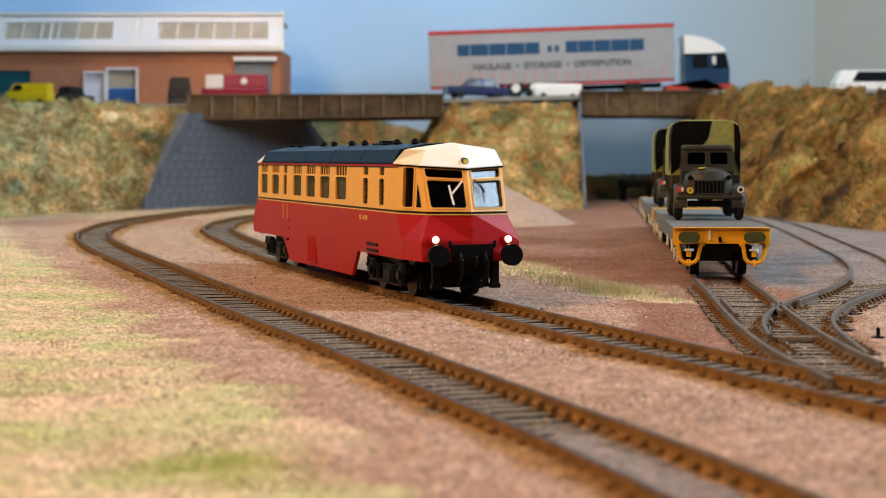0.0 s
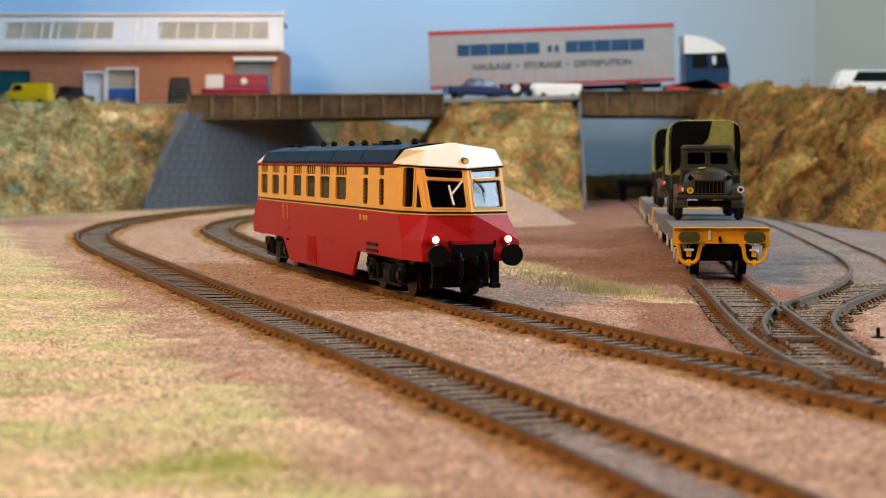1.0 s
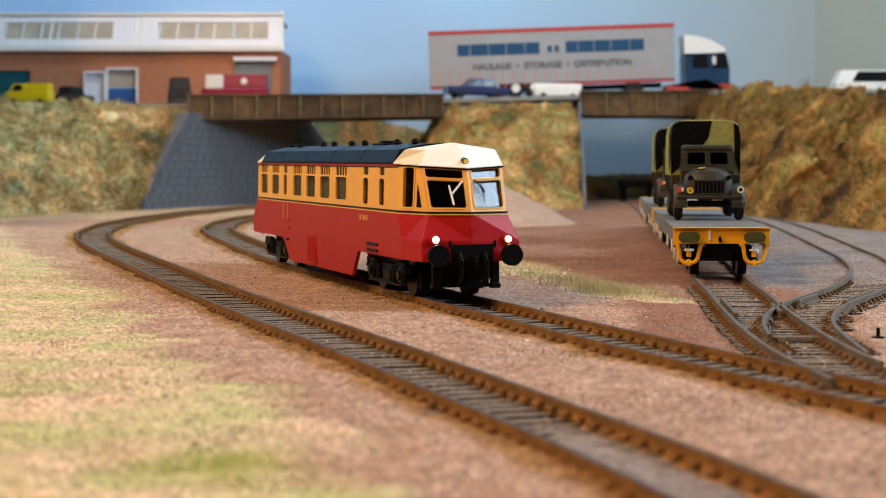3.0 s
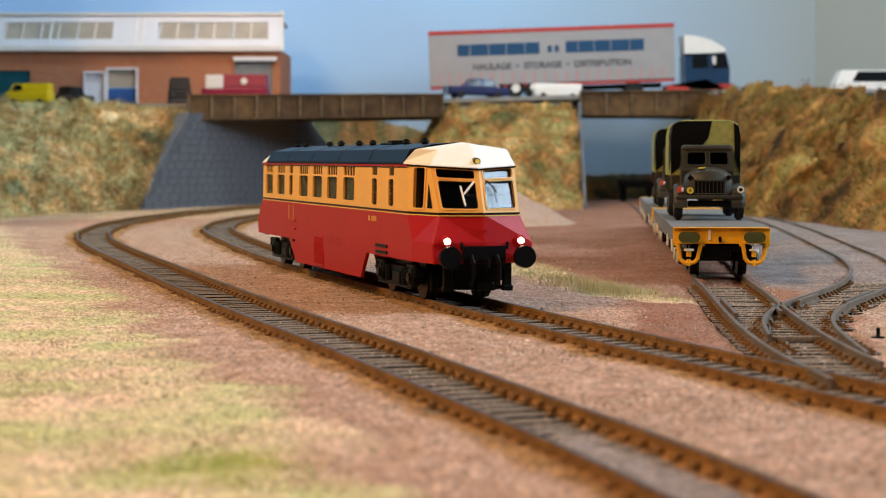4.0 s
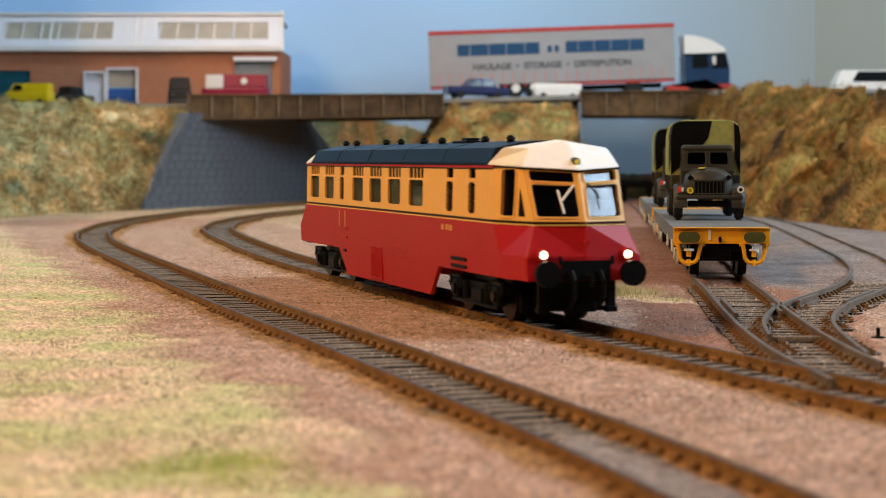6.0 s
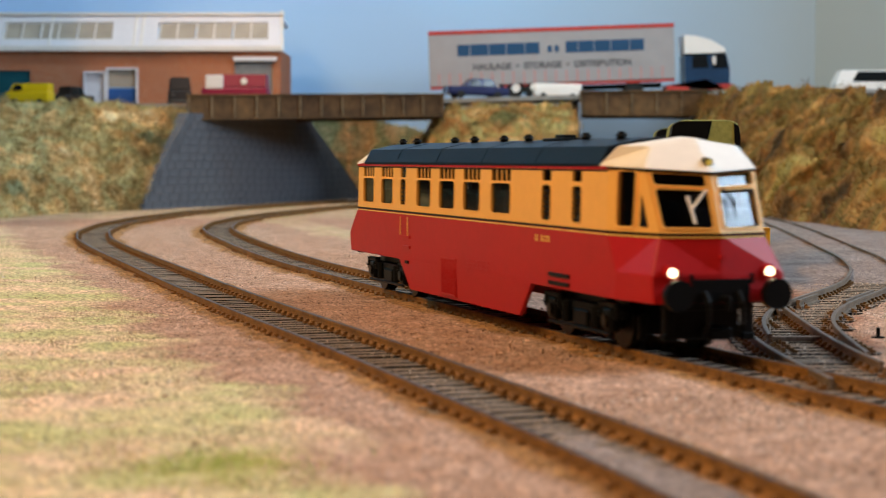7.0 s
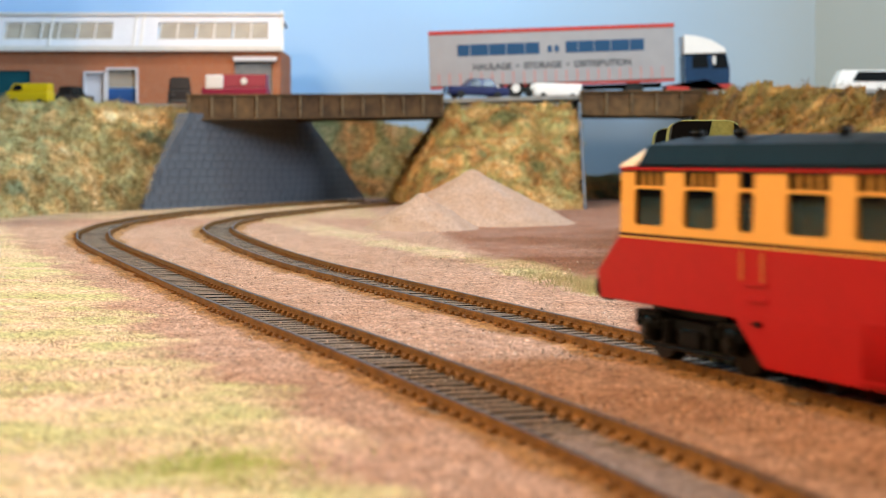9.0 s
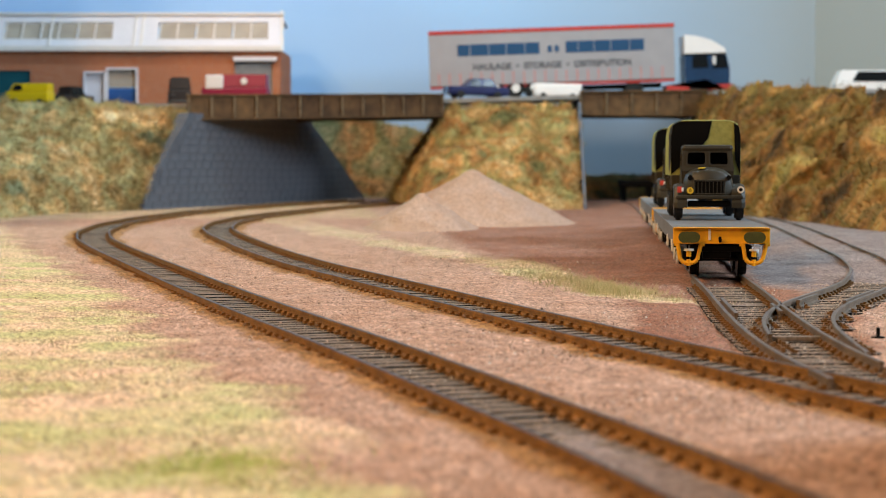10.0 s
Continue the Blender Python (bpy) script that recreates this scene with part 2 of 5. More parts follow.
# ---- ground ----
def grid_surface(name, f, nu, nv, material, label, category, kind="structure", smooth=True):
    bm = bmesh.new()
    V = [[bm.verts.new(f(i / (nu - 1), j / (nv - 1))) for j in range(nv)] for i in range(nu)]
    for i in range(nu - 1):
        for j in range(nv - 1):
            bm.faces.new((V[i][j], V[i + 1][j], V[i + 1][j + 1], V[i][j + 1]))
    ob = part(name, bm, material, None, "", smooth)
    return tagged(ob, label, category, kind=kind)


STRIP = line([(1508, -166), (1319, -116), (1093, -62), (939, -24), (857, 4), (775, 28), (675, 45), (626, 58), (560, 74)], 6.0)
VERGE = [(2, 225), (-3, 243), (-18, 293), (-31, 333), (-47, 386), (-68, 445), (-84, 507), (-107, 588), (-150, 736), (-210, 922), (-312, 1284), (-330, 1500)]


def dist(p, x, y):
    """Sideways distance from a line that runs away from the camera."""
    if y < p[0, 1] or y > p[-1, 1]:
        return 1e3
    return abs(x - float(np.interp(y, p[:, 1], p[:, 0]))) * 0.95


def smooth01(a, b, v):
    t = min(1, max(0, (v - a) / (b - a)))
    return t * t * (3 - 2 * t)


def zones(x, y):
    """How much grass, trackside rust, red-brown yard soil and grey lies at a place."""
    n = noise.noise(Vector((x, y, 0)) * 0.03) + 0.6 * noise.noise(Vector((x, y, 3)) * 0.09)
    edge = np.interp(y, [q[1] for q in VERGE], [q[0] for q in VERGE])
    grass = smooth01(12, -12, x - edge + 14 * n)
    w = 11 + 0.012 * max(0, y - 560)
    d = dist(STRIP, x, y)
    grass = max(grass, smooth01(w + 7, w - 7, d + 10 * n) * (0.8 if y > 565 else 0.3))
    grass = max(grass, smooth01(1290, 1430, y + 60 * n + 0.25 * abs(x + 120)) * 0.8 * smooth01(-40, -90, x + 0.1 * y - 170))
    near = min(dist(LINE[k], x, y) for k in "ab")
    rust = smooth01(19, 12, near + 3 * n) * smooth01(5.0, 6.8, near + 0.8 * n)
    side = x - float(np.interp(y, LINE["c"][:, 1], LINE["c"][:, 0]))
    bare = 0.9 * smooth01(-46, -22, side + 8 * n) * smooth01(34, 14, side + 8 * n) * smooth01(660, 620, y) * smooth01(395, 440, y + 20 * n)
    # red-brown yard soil, with the warm light left of the wagons painted in
    warm_lit_yard = smooth01(-10, 20, x - np.interp(y, [400, 600, 900, 1500], [62, 66, 10, -40])) * smooth01(560, 640, y + 30 * n)
    # grey right of the wagons, partly cool light put into the ground colour
    grey = smooth01(4, 22, x - np.interp(y, LINE["c"][:, 1], LINE["c"][:, 0]) + 8 * n) * smooth01(560, 660, y + 40 * n)
    grey = max(grey, 0.75 * smooth01(7.5, 5.5, near + 0.8 * n))
    grass *= 1 - 0.3 * smooth01(700, 1100, y)
    return 0.8 * grass, rust, max(warm_lit_yard * (1 - grey), bare), grey


def ground_pt(u, v):
    y = 180 + (2250 - 180) * v ** 1.7
    w = 110 + 0.5 * y
    x = -w + 2 * w * u
    if u in (0, 1):
        x = -1240 + 2480 * u
    z = -2.5 + 0.5 * noise.noise(Vector((x, y, 0)) * 0.02) + 0.45 * noise.noise(Vector((x, y, 5)) * 0.12) + 0.25 * noise.noise(Vector((x, y, 8)) * 0.4)
    if min(dist(LINE[k], x, y) for k in "abc") < 8.2 and y < 1500 and not (x > 60 and y > 640):
        z -= 1.05 * smooth01(270, 430, y) + 0.1
    elif 415 < y < 665 and min(dist(LINE[k], x, y) for k in "cd") < 13.5:
        z -= 0.75
    elif min(dist(LINE[k], x, y) for k in "ab") < 15:
        z += 0.35 + 0.4 * noise.noise(Vector((x, y, 2)) * 0.1)
    if y > 640 and x > 60:
        z += 1.3 * smooth01(640, 690, y) * smooth01(40, 16, min(dist(LINE[k], x, y) for k in "cd"))
    return (x, y, z)


def ground_material():
    m = mat("sandy_ground", (0.48, 0.30, 0.215), 0.95, var=0.3, scale=800, bump=0.0011, bscale=800, col2=(0.40, 0.232, 0.155), mix=0.5)
    nt = m.node_tree
    b = nt.nodes["Principled BSDF"]
    src = b.inputs["Base Color"].links[0].from_socket
    at_ = nt.nodes.new("ShaderNodeVertexColor")
    at_.layer_name = "zone"
    sp = nt.nodes.new("ShaderNodeSeparateColor")
    nt.links.new(at_.outputs["Color"], sp.inputs["Color"])
    tc = nt.nodes.new("ShaderNodeTexCoord")
    # Alpha and Blue hold the yard colours, side light partly mixed in
    for ch, cols, sc in (("Alpha", ((0.22, 0.165, 0.145), (0.29, 0.225, 0.20)), 40), ("Blue", ((0.26, 0.105, 0.056), (0.31, 0.155, 0.105)), 30), ("Green", ((0.23, 0.11, 0.036), (0.40, 0.20, 0.070)), 260), ("Red", ((0.73, 0.51, 0.345), (0.52, 0.49, 0.225)), 38)):
        n = nt.nodes.new("ShaderNodeTexNoise")
        n.inputs["Scale"].default_value, n.inputs["Detail"].default_value = sc, 8
        nt.links.new(tc.outputs["Object"], n.inputs["Vector"])
        rp = nt.nodes.new("ShaderNodeValToRGB")
        rp.color_ramp.elements[0].position, rp.color_ramp.elements[1].position = 0.38, 0.62
        rp.color_ramp.elements[0].color, rp.color_ramp.elements[1].color = (*cols[0], 1), (*cols[1], 1)
        nt.links.new(n.outputs["Fac"], rp.inputs["Fac"])
        n2 = nt.nodes.new("ShaderNodeTexNoise")
        n2.inputs["Scale"].default_value, n2.inputs["Detail"].default_value = 600, 4
        nt.links.new(tc.outputs["Object"], n2.inputs["Vector"])
        fa = nt.nodes.new("ShaderNodeMath")
        fa.operation = "MULTIPLY_ADD"
        nt.links.new(n2.outputs["Fac"], fa.inputs[0])
        fa.inputs[1].default_value = 1.4
        fc = nt.nodes.new("ShaderNodeMath")
        fc.operation = "MULTIPLY_ADD"
        nt.links.new(at_.outputs["Alpha"] if ch == "Alpha" else sp.outputs[ch], fc.inputs[0])
        fc.inputs[1].default_value = 2.0
        fc.inputs[2].default_value = -1.2
        nt.links.new(fc.outputs["Value"], fa.inputs[2])
        fa.use_clamp = True
        mx = nt.nodes.new("ShaderNodeMix")
        mx.data_type = "RGBA"
        nt.links.new(fa.outputs["Value"], mx.inputs["Factor"])
        nt.links.new(src, mx.inputs["A"])
        nt.links.new(rp.outputs["Color"], mx.inputs["B"])
        src = mx.outputs["Result"]
    nt.links.new(src, b.inputs["Base Color"])
    return m


def add_grains(m):
    """Fine stone grains: colour and relief cell by cell."""
    nt = m.node_tree
    b = nt.nodes["Principled BSDF"]
    src = b.inputs["Base Color"].links[0].from_socket
    tc = nt.nodes.new("ShaderNodeTexCoord")
    vo = nt.nodes.new("ShaderNodeTexVoronoi")
    vo.inputs["Scale"].default_value = 1500
    nt.links.new(tc.outputs["Object"], vo.inputs["Vector"])
    sp = nt.nodes.new("ShaderNodeSeparateColor")
    nt.links.new(vo.outputs["Color"], sp.inputs["Color"])
    mr = nt.nodes.new("ShaderNodeMapRange")
    mr.inputs["To Min"].default_value, mr.inputs["To Max"].default_value = 0.38, 1.62
    nt.links.new(sp.outputs["Red"], mr.inputs["Value"])
    vm = nt.nodes.new("ShaderNodeVectorMath")
    vm.operation = "SCALE"
    nt.links.new(src, vm.inputs[0])
    nt.links.new(mr.outputs["Result"], vm.inputs["Scale"])
    nt.links.new(vm.outputs["Vector"], b.inputs["Base Color"])
    old = b.inputs["Normal"].links[0].from_socket
    bp = nt.nodes.new("ShaderNodeBump")
    bp.invert = True
    bp.inputs["Strength"].default_value, bp.inputs["Distance"].default_value = 0.7, 0.0004
    nt.links.new(vo.outputs["Distance"], bp.inputs["Height"])
    nt.links.new(old, bp.inputs["Normal"])
    nt.links.new(bp.outputs["Normal"], b.inputs["Normal"])


M["sand"] = ground_material()
add_grains(M["sand"])
ground = grid_surface("ground", ground_pt, 400, 460, "sand", "sandy brown model ground with grass and fine gravel", "ground")
zone = ground.data.color_attributes.new("zone", "FLOAT_COLOR", "POINT")
for i_, v_ in enumerate(ground.data.vertices):
    zone.data[i_].color = zones(v_.co.x * 1000, v_.co.y * 1000)


# ---- banks, abutment, bridges, backdrop ----
def road_z(x):
    return 98 + (x + 234) * 0.03


def bank_material(name, cols):
    m = mat(name, cols[0], 0.95, var=0.35, scale=200, bump=0.003, bscale=220)
    nt = m.node_tree
    b = nt.nodes["Principled BSDF"]
    tc = nt.nodes.new("ShaderNodeTexCoord")
    n = nt.nodes.new("ShaderNodeTexNoise")
    n.inputs["Scale"].default_value, n.inputs["Detail"].default_value, n.inputs["Roughness"].default_value = 21, 2.5, 0.5
    nt.links.new(tc.outputs["Object"], n.inputs["Vector"])
    rp = nt.nodes.new("ShaderNodeValToRGB")
    el = rp.color_ramp.elements
    el[0].position, el[1].position = 0.33, 0.68
    el[0].color, el[1].color = (*cols[0], 1), (*cols[-1], 1)
    for i, c in enumerate(cols[1:-1]):
        e = el.new(0.33 + 0.35 * (i + 1) / (len(cols) - 1))
        e.color = (*c, 1)
    nt.links.new(n.outputs["Fac"], rp.inputs["Fac"])
    sc = b.inputs["Base Color"].links[0].from_node
    nt.links.new(rp.outputs["Color"], sc.inputs[0])
    return m


M["bank"] = bank_material("straw_scatter", [(0.16, 0.15, 0.055), (0.46, 0.22, 0.07), (0.34, 0.30, 0.11), (0.58, 0.33, 0.12), (0.66, 0.50, 0.24)])
M["bank_green"] = bank_material("green_straw_scatter", [(0.20, 0.21, 0.11), (0.50, 0.31, 0.12), (0.42, 0.38, 0.18), (0.68, 0.43, 0.18), (0.85, 0.69, 0.40)])
M["bank_dark"] = bank_material("olive_scatter", [(0.055, 0.030, 0.009), (0.27, 0.122, 0.032), (0.17, 0.115, 0.028), (0.38, 0.185, 0.052), (0.34, 0.25, 0.07)])
M["bank_far"] = bank_material("dull_green_scatter", [(0.26, 0.30, 0.17), (0.74, 0.46, 0.22), (0.44, 0.46, 0.25), (0.82, 0.62, 0.38)])


def bank(name, base, top, label, material="bank", nu=140, nv=60, amp=12, east=None, tidy=0):
    """A rough grassy slope from base to top; east keeps it behind a wall line, tidy calms its last end."""
    base, top = np.array(base, float), np.array(top, float)
    sb, st = np.linspace(0, 1, len(base)), np.linspace(0, 1, len(top))

    def f(u, v):
        a = Vector([np.interp(u, sb, base[:, k]) for k in range(3)])
        b = Vector([np.interp(u, st, top[:, k]) for k in range(3)])
        p = a.lerp(b, v)
        p.z = a.z + (b.z - a.z) * (v ** 0.85)
        w = min(1, 4 * v + 0.15)
        n = Vector((noise.noise(p * 0.035), noise.noise(p * 0.035 + Vector((9, 0, 0))), noise.noise(p * 0.045 + Vector((0, 7, 0)))))
        m = noise.noise(p * 0.11) * 0.6 + noise.noise(p * 0.3) * 0.3
        if tidy:
            w *= min(1, 0.1 + (1 - u) * tidy)
        p = p + w * (n * amp * 0.8 + Vector((0, -1, 0.6)) * m * amp * 0.75)
        if east:
            p.x = min(p.x, east(p.y))
        return p
    return grid_surface(name, f, nu, nv, material, label, "embankment")


def wing_line(y):
    """The wall line that cuts the middle bank off beside the siding."""
    return 124.5 + (y - 1617) * 11 / 243


bank("embankment", [(-460, 1150, -4), (-345, 1290, -4), (-325, 1420, -4), (-304, 1500, -4), (-276, 1550, -4), (-265, 1575, -4)],
     [(-620, 1640, 96), (-420, 1690, 97), (-340, 1690, 95), (-285, 1680, 93), (-250, 1680, 90), (-236, 1686, 86)], "dry straw and green grassy embankment beside the bridge abutment", "bank_green", tidy=5)
bank("embankment", [(-62, 2080, -4), (-52, 1880, -4), (-24, 1640, -4), (50, 1575, -4), (95, 1590, -4), (124, 1625, -4)],
     [(0, 2080, 94), (8, 1880, 94), (16, 1850, 96), (50, 1845, 98), (100, 1850, 98), (136, 1866, 97)], "dry straw-coloured grassy embankment between two bridges", east=wing_line)
bank("embankment", [(262, 2100, -4), (236, 1700, -4), (222, 1480, -4), (228, 1390, -4), (247, 1275, -4), (274, 1110, -4), (330, 850, -4)],
     [(276, 1960, 104), (277, 1870, 108), (290, 1700, 110), (307, 1530, 104), (330, 1350, 96), (370, 1200, 94), (460, 950, 94)], "olive and straw grassy embankment along the siding", "bank_dark", nu=200, amp=16)
bank("embankment", [(-118, 2082, -4), (-75, 2086, -4), (0, 2070, -4), (60, 2070, -4)], [(-170, 2128, 92), (-95, 2128, 88), (-45, 2128, 80), (30, 2128, 50)], "dry straw and green bank beyond the bridge", "bank_far", amp=5)
bank("embankment", [(130, 2020, -4), (200, 2020, -4), (300, 2030, -4)], [(130, 2080, 18), (200, 2085, 22), (300, 2080, 20)], "low dull green bank beyond the short bridge", "bank_far", nu=50, nv=16, amp=4)

# abutment: stone walls along the curve under the bridge, coursed blocks on the face
ab = empty("bridge_abutment", "grey stone bridge abutment with sloping wing walls", "bridge abutment", kind="structure")
UD = Vector((0.335, 0.942, 0))
A0 = Vector((-262, 1580, 0))


def on_wall(d, z, out=0.0):
    p = A0 + UD * d + Vector((0.942, -0.335, 0)) * out
    return (p.x, p.y, z)


BACK = (-11.3, 4.0, 0)
bm = bmesh.new()
plate(bm, [on_wall(4, -4), on_wall(92, -4), on_wall(92, 84), on_wall(10, 15)], BACK)
part("wing_wall", bm, "concrete", ab)
bm = bmesh.new()
plate(bm, [on_wall(92, -4), on_wall(362, -4), on_wall(362, 86), on_wall(92, 84)], BACK)
part("abutment_face", bm, "concrete", ab)
bm = bmesh.new()
plate(bm, [on_wall(362, -4), on_wall(520, -4), on_wall(362, 84)], BACK)
part("wing_wall", bm, "concrete", ab)
BLOCKS = {}
rb = random.Random(4)
for j in range(12):
    z0 = -3 + 7.2 * j
    d = 6 + (j % 2) * 8
    while d < 500:
        L = (14, 17, 20)[rb.randrange(3)]
        zt = z0 + 7
        lim = 15 + (d - 10) * 0.84 if d < 92 else (84 if d + L < 362 else 84 - (d + L - 362) * 0.55)
        if zt < lim and d + L < 516:
            if L not in BLOCKS:
                b2 = bmesh.new()
                box(b2, 0, 0, 0, L - 0.7, 0.9, 6.4, 0.25)
                o = part("stone_block", b2, "concrete")
                BLOCKS[L] = o.data
                bpy.data.objects.remove(o)
            o = new("stone_block", BLOCKS[L])
            o.parent = ab
            p = on_wall(d + L / 2, z0 + 3.5, 0.2 + rb.uniform(-0.12, 0.12))
            o.matrix_basis = at(*p, 0, 0, 70.4)
        d += L


def bridge(p0, p1, zb0, zt0, zb1, zt1, depth, label, n):
    br = empty("girder_bridge", label, "bridge")
    p0, p1 = Vector((*p0, 0)), Vector((*p1, 0))
    for k, dy in enumerate((0, depth)):
        P = lambda u, v, o: (p0.x + (p1.x - p0.x) * u, p0.y + (p1.y - p0.y) * u + dy + o, (zb0 + (zb1 - zb0) * u) * (1 - v) + (zt0 + (zt1 - zt0) * u) * v)
        bm = bmesh.new()
        plate(bm, [P(0, 0.07, 0), P(1, 0.07, 0), P(1, 0.94, 0), P(0, 0.94, 0)], (0, 2, 0))
        g = part("girder", bm, "girder", br)
        for v in (0.0, 0.94):
            bm = bmesh.new()
            plate(bm, [P(0, v, -3.5), P(1, v, -3.5), P(1, v + 0.07, -3.5), P(0, v + 0.07, -3.5)], (0, 7, 0))
            part("flange", bm, "girder", g)
        for i in range(n + 1):
            u = 0.006 + 0.985 * i / n
            w = 1.5 / (p1 - p0).length
            bm = bmesh.new()
            plate(bm, [P(u, 0.07, -3), P(u + w, 0.07, -3), P(u + w, 0.94, -3), P(u, 0.94, -3)], (0, 3.2, 0))
            part("stiffener", bm, "girder_edge", g)
    P = lambda u, v, o: (p0.x + (p1.x - p0.x) * u, p0.y + (p1.y - p0.y) * u + o, (zb0 + (zb1 - zb0) * u) * (1 - v) + (zt0 + (zt1 - zt0) * u) * v)
    bm = bmesh.new()
    plate(bm, [P(0, 0.3, 3), P(1, 0.3, 3), P(1, 0.3, depth - 1), P(0, 0.3, depth - 1)], (0, 0, 10))
    part("bridge_deck", bm, "girder", br)
    return br


bridge((-236, 1682), (1, 1850), 77.5, 101.2, 84.5, 107.6, 150, "brown plate girder bridge over the curved tracks", 12)
bridge((139, 1862), (274, 1900), 86, 110.8, 86.4, 113.5, 130, "short brown plate girder bridge over the siding", 5)
bm = bmesh.new()
plate(bm, [(125, 1617, -4), (138, 1862, -4), (140, 1975, -4), (140, 1975, 92), (138, 1862, 100), (134, 1806, 84), (129, 1700, 40)], (2.5, 0, 0))
tagged(part("retaining_wall", bm, "concrete"), "grey retaining wall at the bridge opening", "retaining wall", kind="structure")
bm = bmesh.new()
box(bm, 277, 1965, 44, 4, 120, 96, 0.4)
tagged(part("retaining_wall", bm, "concrete"), "grey retaining wall on the far side of the opening", "retaining wall", kind="structure")

# upper yard and road
M["road"] = mat("grey_yard_surface", (0.28, 0.26, 0.24), 0.9, var=0.15, scale=120)
for nm, x0, x1, y0, y1 in (("yard", -900, -236, 1690, 2140), ("road", 0, 139, 1862, 2000), ("road", 274, 900, 1845, 2140)):
    bm = bmesh.new()
    a, b = road_z(max(x0, -300)) - 2, road_z(min(x1, 420)) - 2
    if nm == "yard":
        a = b = 93
    plate(bm, [(x0, y0, a), (x1, y0, b), (x1, y1, b), (x0, y1, a)], (0, 0, -4))
    tagged(part(nm, bm, "road"), "grey model road surface above the embankment", "road", kind="structure")

bm = bmesh.new()
box(bm, -330, 2155, 350, 1540, 10, 900)
tagged(part("backdrop", bm, "sky"), "plain pale blue painted sky board", "backdrop", kind="structure")
bm = bmesh.new()
plate(bm, [(437, 2150, -100), (900, 1250, -100), (900, 1250, 800), (437, 2150, 800)], (10, 4, 0))
tagged(part("backdrop", bm, "skyr"), "plain pale grey-blue painted side board", "backdrop", kind="structure")

# gravel heaps
M["heap"] = mat("pale_gravel", (0.43, 0.285, 0.21), 0.95, var=0.22, scale=500, bump=0.001, bscale=600, col2=(0.40, 0.25, 0.17))


def heap(cx, cy, r, h, label):
    bm = bmesh.new()
    ra = random.Random(int(h))
    tip = bm.verts.new((cx, cy, h - 4))
    rows = []
    for j in range(1, 25):
        k = j / 24
        row = []
        for i in range(72):
            a = i * math.pi / 36
            rr = r * k * (1 + 0.08 * math.sin(2 * a + cx) + 0.04 * math.sin(5 * a))
            z = h * (1 - k) ** 0.96 - 4 + (0.02 * h if k < 0.1 else 0)
            p = Vector((cx + rr * math.cos(a), cy + rr * math.sin(a), z))
            p.z += (1.3 * noise.noise(p * 0.12) + 0.6 * noise.noise(p * 0.4)) * min(1, 2 * k)
            row.append(bm.verts.new(p))
        rows.append(row)
    for i in range(72):
        bm.faces.new((tip, rows[0][i], rows[0][(i + 1) % 72]))
        for j in range(23):
            bm.faces.new((rows[j][i], rows[j + 1][i], rows[j + 1][(i + 1) % 72], rows[j][(i + 1) % 72]))
    return tagged(part("gravel_cone", bm, "heap", None, "", True), label, "gravel heap")


heap(-14, 1165, 42, 24.5, "small cone of pale pinkish gravel")
heap(20, 1250, 68, 39, "larger cone of pale pinkish gravel")

# baseboard and its trestle legs
M["timber"] = mat("plain_timber", (0.32, 0.22, 0.13), 0.7, var=0.2, scale=30)
board = empty("baseboard", "plain timber baseboard table that carries the model landscape", "table", kind="structure")
bm = bmesh.new()
box(bm, 0, 1210, -25, 2490, 2060, 36, 1)
part("table_top", bm, "timber", board)
for x in (-1150, 0, 1150):
    for y in (260, 1210, 2160):
        bm = bmesh.new()
        box(bm, x, y, -511.5, 70, 70, 937, 2)
        part("leg", bm, "timber", board)

# unseen board added above the left end to block the warm lamps
bm = bmesh.new()
plate(bm, [(-480, 1782, 465), (-347, 1170, 245), (-1000, 1170, 245), (-1000, 1782, 465)], (0, 0, 8))
tagged(part("pelmet", bm, "black"), "plain dark unseen board added to shade the left end", "pelmet", kind="structure")

# ---- room round the layout ----
M["wall"] = mat("plain_room_wall", (0.16, 0.155, 0.15), 0.9, var=0.03, scale=4)
bm = bmesh.new()
box(bm, 0, 800, 1600, 6000, 6000, 40)
tagged(part("ceiling", bm, "wall"), "plain pale room ceiling above the layout", "ceiling", kind="structure")
for nm, c, s in (("wall_south", (0, -2200, 300), (6000, 40, 2560)), ("wall_west", (-3000, 800, 300), (40, 6000, 2560)), ("wall_east", (3000, 800, 300), (40, 6000, 2560)), ("wall_north", (0, 3800, 300), (6000, 40, 2560))):
    bm = bmesh.new()
    box(bm, *c, *s)
    tagged(part(nm, bm, "wall"), "plain pale wall of the room", "wall", kind="structure")
bm = bmesh.new()
box(bm, 0, 800, -1000, 6000, 6000, 40)
tagged(part("floor", bm, "wall"), "plain room floor under the layout", "floor", kind="structure")


# ---- railcar ----
ZB, ZM, ZR, ZE = 12.0, 18.0, 26.4, 40.9
ZC, ZN = 40.4, 39.6
DX, DY0, DY1 = 115.3, 14.16, 13.37
HW = 16.7
SX, CX, NX = 104.8, 123.0, 127.0
REAR_C, REAR_N = 107.0, 112.0
WIN = [(-98.5, -86, 0), (-77.3, -64.5, 0), (-56.1, -50.5, 0), (-39.1, -25.5, 0), (-17.3, -3.5, 0), (4.4, 18.3, 0), (27.3, 42, 0), (64.3, 70.3, 1), (83.9, 89.6, 1)]
V0, V1, V2, V3 = 0.15, 0.68, 0.72, 0.93


